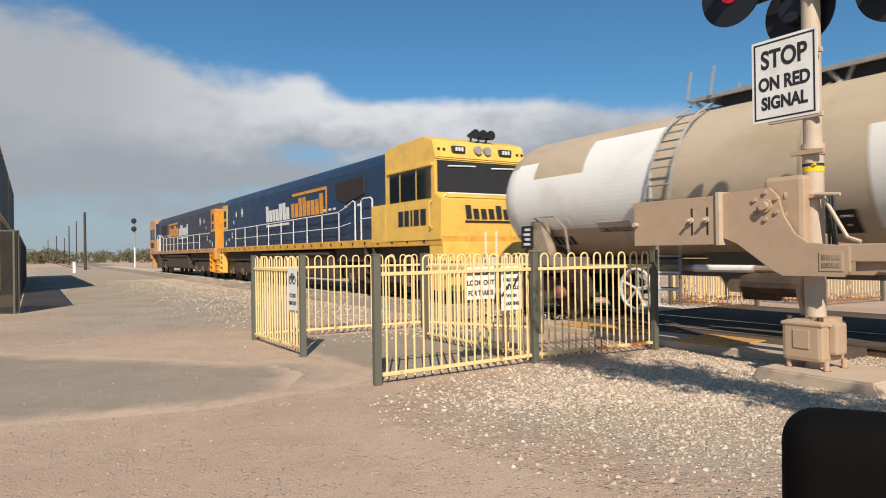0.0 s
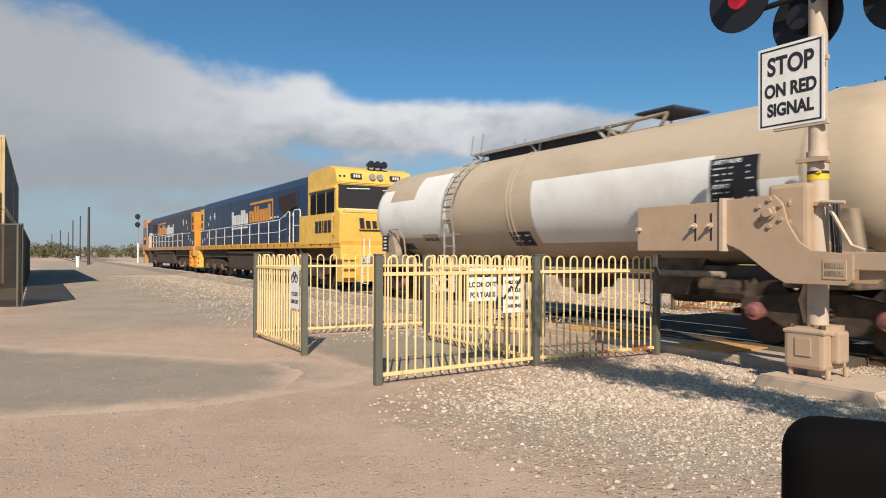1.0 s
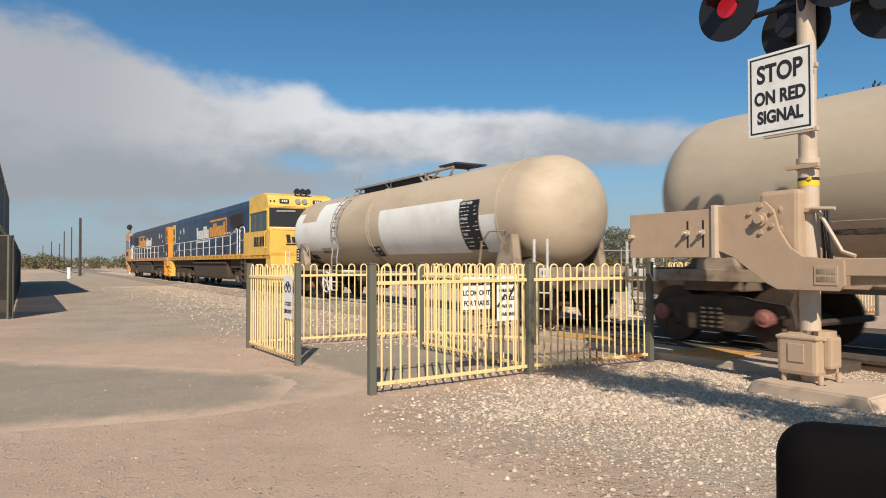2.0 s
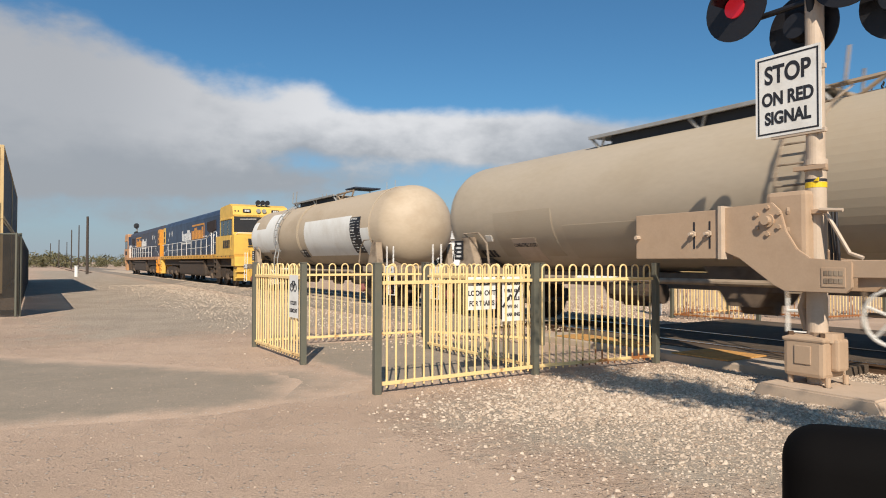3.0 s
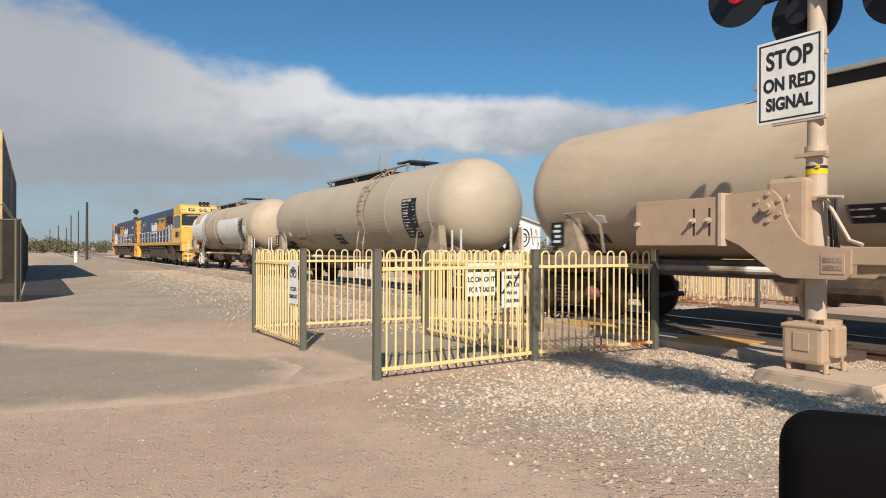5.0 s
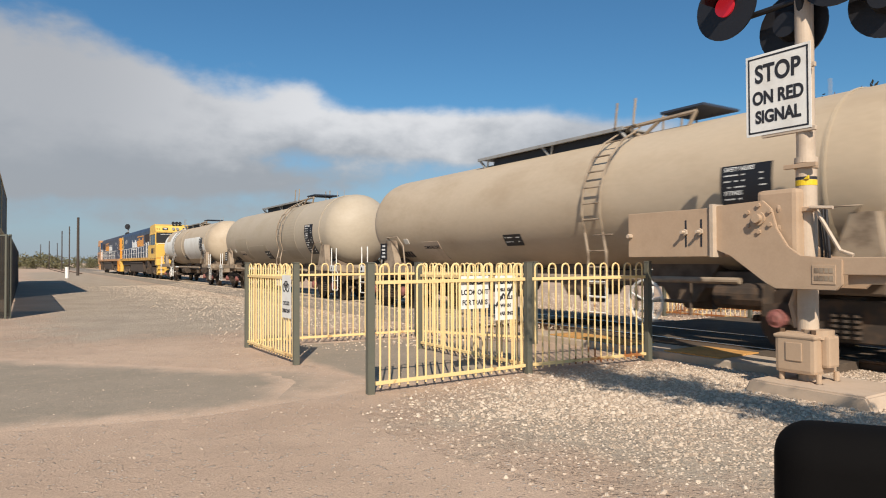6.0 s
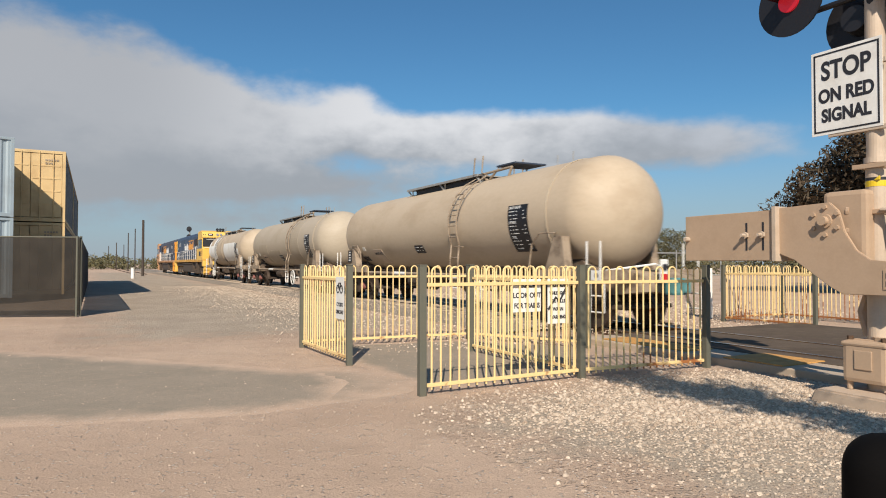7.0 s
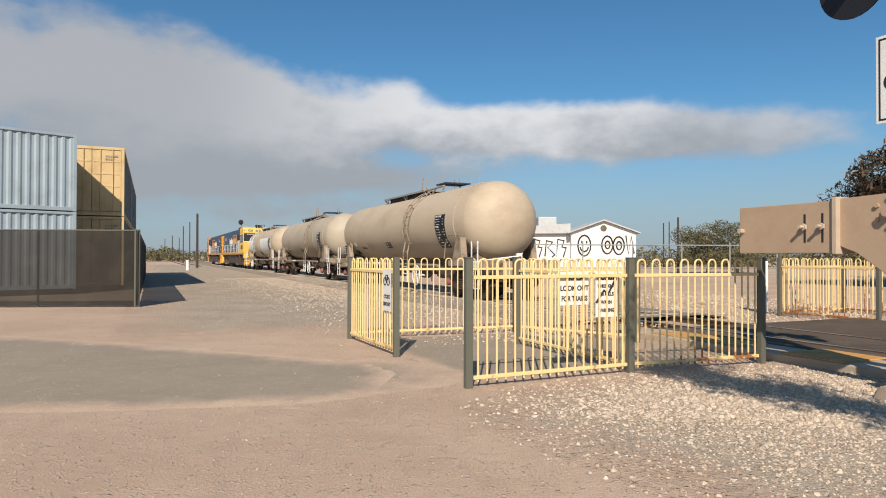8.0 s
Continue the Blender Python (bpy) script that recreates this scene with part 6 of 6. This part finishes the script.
def hut():
    """A small white gabled building with dark painted scrawls on its walls."""
    c = ahead(0.0992, 47.0)
    root = thing("white_building", pose(c.x, c.y, 0, 0, 0, 8), "small white gabled building with dark scrawls on its walls", "building")
    w2, ln, eave, ridge = 2.25, 12.0, 3.15, 3.95
    bm = B()
    prism(bm, [(-w2, 0), (w2, 0), (w2, eave), (0.05, ridge), (-w2, eave)], 0, 6.0)
    wall = part("wall", bm, wall_white, root, "white plastered wall")
    bm = B()
    box(bm, -8.0, -w2, 0.6, 5.5, 0, eave - 0.1)
    part("side_wing", bm, wall_white, root)
    bm = B()
    for s in (-1, 1):
        prism(bm, [(0, ridge + 0.02), (s * (w2 + 0.3), eave - 0.08), (s * (w2 + 0.3), eave), (0, ridge + 0.12)], -0.25, 6.2)
    prism(bm, [(-8.3, eave - 0.1), (-w2, eave - 0.05), (-w2, ridge - 0.15), (-7.8, eave + 0.28)], 0.3, 5.8)
    part("roof", bm, roof_grey, root, "pale grey metal roof")
    bm = B()
    box(bm, -4.4, -3.1, 1.0, 2.2, eave + 0.3, eave + 1.15, 0.05)
    part("air_cooler", bm, roof_grey, root, "rooftop air cooler")
    bm = B()
    rod(bm, (0, -0.02, 3.45), (0, 0.02, 3.45), 0.22, 16)
    part("gable_vent", bm, under_dark, root)
    loops = [[(x + r * 0.62 * math.cos(t), -0.03, z + r * math.sin(t)) for t in [math.pi * i / 8 for i in range(17)]] for x, z, r in ((-1.35, 2.25, 0.72), (0.25, 2.30, 0.62), (1.05, 2.25, 0.62), (1.07, 2.25, 0.28), (0.27, 2.30, 0.26))]
    loops.append([(-1.35 + 0.28 * math.cos(t), -0.03, 2.15 + 0.32 * math.sin(t)) for t in [math.pi + math.pi * i / 6 for i in range(7)]])
    loops += [[(x, -0.03, 2.42), (x, -0.03, 2.58)] for x in (-1.52, -1.18)]
    loops.append([(1.55, -0.03, 2.95), (1.72, -0.03, 1.65), (1.92, -0.03, 2.9), (2.12, -0.03, 1.7)])
    for i, (x, h) in enumerate(((-7.3, 0.9), (-6.5, 1.2), (-5.6, 1.0), (-4.7, 1.2), (-3.8, 1.1), (-3.0, 1.2))):
        k = 1 if i % 2 else -1
        loops.append([(x - 0.2, 0.57, 1.5), (x - 0.1, 0.57, 1.5 + h), (x + 0.35, 0.57, 1.4 + h), (x + 0.1 + 0.1 * k, 0.57, 1.5 + h * 0.55), (x + 0.5, 0.57, 1.5 + h * (0.3 + 0.2 * k)), (x + 0.3, 0.57, 1.45)])
    for pts in loops:
        part("scrawl", tube(B(), pts, 0.05, 5), ink, wall, "dark looping scrawl")
    return root


hut()


def pipe_fence():
    """A grey tube fence beyond the track."""
    root = thing("tube_fence", Matrix.Translation(ahead(0.10, 33)), "grey steel tube fence beyond the railway", "fence")
    a, b = Vector((-6, -1.0, 0)), Vector((9, 3.0, 0))
    for z in (0.9, 2.05):
        bm = B()
        rod(bm, a + Vector((0, 0, z)), b + Vector((0, 0, z)), 0.03, 6)
        part("tube", bm, grey_steel, root)
    for i in range(7):
        p = a.lerp(b, i / 6)
        bm = B()
        rod(bm, p, p + Vector((0, 0, 2.2)), 0.035, 6)
        part("post", bm, grey_steel, root)
    return root


pipe_fence()

bm = B()
box(bm, -0.09, 0.09, -0.09, 0.09, 0, 1.35, 0.01)
solid("white_post", bm, white_paint, "square white post beside the far fence", "post", m=pose(5.9, 18.3, 0, 0, 0, 15))

# ---- the car's door mirror beside the camera ----


def door_mirror():
    root = thing("door_mirror", pose(0.60, 0.88, 1.10, 6, 0, -24), "black plastic car door mirror housing", "car mirror")
    bm = B()
    box(bm, -0.135, 0.165, -0.05, 0.06, -0.11, 0.125, 0.0)
    bmesh.ops.bevel(bm, geom=bm.edges[:], offset=0.048, segments=6, affect="EDGES", profile=0.5)
    part("housing", bm, mirror_shaded_black, root, smooth=True)
    bm = B()
    box(bm, 0.10, 0.22, -0.03, 0.04, -0.17, -0.06, 0.02)
    part("stalk", bm, mirror_shaded_black, root)
    return root


door_mirror()

# ---- loose stones ----


def stones(name, spots, label, material=None):
    """Angular stones: small rough tetra-like lumps on the ground, joined."""
    verts, faces = [], []
    for x, y, r, z in spots:
        n = len(verts)
        a0 = random.random() * 6.28
        k = 5
        h = r * random.uniform(0.5, 1.0)
        for i in range(k):
            a = a0 + i * 2 * math.pi / k + random.uniform(-0.3, 0.3)
            rr = r * random.uniform(0.7, 1.2)
            verts.append((x + rr * math.cos(a), y + rr * math.sin(a), z - r * 0.2))
        for i in range(3):
            a = a0 + i * 2.1 + random.uniform(-0.4, 0.4)
            rr = r * random.uniform(0.3, 0.7)
            verts.append((x + rr * math.cos(a), y + rr * math.sin(a), z + h * random.uniform(0.6, 1.0)))
        faces += [(n + 5, n + 6, n + 7), (n, n + 1, n + 5), (n + 1, n + 6, n + 5), (n + 1, n + 2, n + 6), (n + 2, n + 3, n + 6), (n + 3, n + 7, n + 6), (n + 3, n + 4, n + 7), (n + 4, n, n + 7), (n, n + 5, n + 7)]
    me = bpy.data.meshes.new(name)
    me.from_pydata(verts, [], faces)
    me.materials.append(material or stone)
    return tagged(new(name, me), label, "stones", kind="stuff")


spots = []
while len(spots) < 46000:
    x, y = random.uniform(-1.5, 13), random.uniform(0.5, 9.8)
    if not inside(APRON, x, y):
        continue
    gap = rim_gap(APRON, x, y)
    if random.random() > min(1.0, gap / 1.5) ** 1.3 + 0.02 or random.random() > max(0.05, 1.2 - 0.185 * math.hypot(x - 3.2, y - 7.4) ** 1.15):
        continue
    spots.append((x, y, random.uniform(0.006, 0.017) * (1.7 if random.random() < 0.12 else 1.0) * (1.3 if y > 6.0 else 1.0), 0.004))
stones("loose_gravel", spots, "pale angular gravel round the signal")
spots = []
for _ in range(7000):
    x, y = random.uniform(-9, 9), random.uniform(2.0, 15)
    spots.append((x, y, random.uniform(0.003, 0.011) * (1.6 if random.random() < 0.06 else 1.0), 0.002))
stones("pebbles", spots, "small pebbles scattered on the dirt", pebble)
spots = []
for _ in range(16000):
    s, c = random.uniform(9.8, 45), random.uniform(2.8, 9.3)
    if c < 5.5 and random.random() > (c - 2.8) / 2.7 * 0.5:
        continue
    p = along(s, c)
    spots.append((p.x, p.y, random.uniform(0.010, 0.028), 0.010 + max(0.0, min(0.10, (c - 7.6) * 0.15))))
stones("verge_stones", spots, "pale stones on the railway verge")
spots = []
for _ in range(7000):
    s, c = random.uniform(9.7, 30), random.uniform(11.5, 20)
    p = along(s, c)
    spots.append((p.x, p.y, random.uniform(0.015, 0.035), 0.012))
stones("far_stones", spots, "pale stones beyond the track")


# ---- an unseen tree, added behind the car to cast the shadow on the gravel ----


def shade_tree():
    base = Vector((8.23, -5.24, 0))
    root = thing("unseen_shade_tree", Matrix.Translation(base), "unseen tree added out of view, its leafy bough casting the gravel shadow", "tree")
    bm = B()
    rod(bm, (0, 0, -0.2), (0, 0.1, 3.6), 0.24, 12, 0.17)
    tip = Vector((1.98, 2.56, 5.1)) - base
    pts = [Vector((0, 0.1, 3.5)), Vector((5.63, -2.64, 4.5)) - base, Vector((3.58, 0.01, 5.0)) - base, tip]
    for i, (a, b) in enumerate(zip(pts, pts[1:])):
        rod(bm, a, b, 0.13 - i * 0.035, 8, 0.095 - i * 0.035)
    for i in range(5):
        a = i * 1.26
        rod(bm, (0, 0.1, 3.4), (math.cos(a) * 1.6, math.sin(a) * 1.6 - 0.8, 6.4), 0.10, 7, 0.03)
    part("trunk", bm, bark, root)
    bm = B()
    # leaves placed along the bough only to shape that shadow
    for i in range(13):
        p = pts[1].lerp(pts[2], i / 4 * 0.6 + 0.4) if i < 4 else pts[2].lerp(tip, (i - 4) / 8)
        leaf_cloud(bm, (p.x, p.y, p.z), (0.62, 0.62, 0.40), 800, 0.055, 70 + i)
    part("bough_leaves", bm, leaf_dark, root)
    part("crown", leaf_cloud(B(), (0, -1.2, 6.6), (2.4, 2.2, 1.9), 5000, 0.10, 90), leaf_dark, root)
    return root


shade_tree()

# ---- moving things ----


def motions():
    rows = [i * 0.5 for i in range(17)]
    for ob, s, turn in MOVERS:
        walk(ob, [(t, rail_pose(s + run(t), TRACK, RAIL_Z, turn)) for t in rows])
    for ob, x, z, r in WHEELS:
        flip = -1 if abs(ob.parent.matrix_world.to_euler().z - radians(90 + TH)) > 1 else 1
        turns = [i / 10 for i in range(81)]
        walk(ob, [(t, Matrix.Translation((x, 0, z)) @ Matrix.Rotation(flip * run(t) / r, 4, "Y")) for t in turns])


motions()
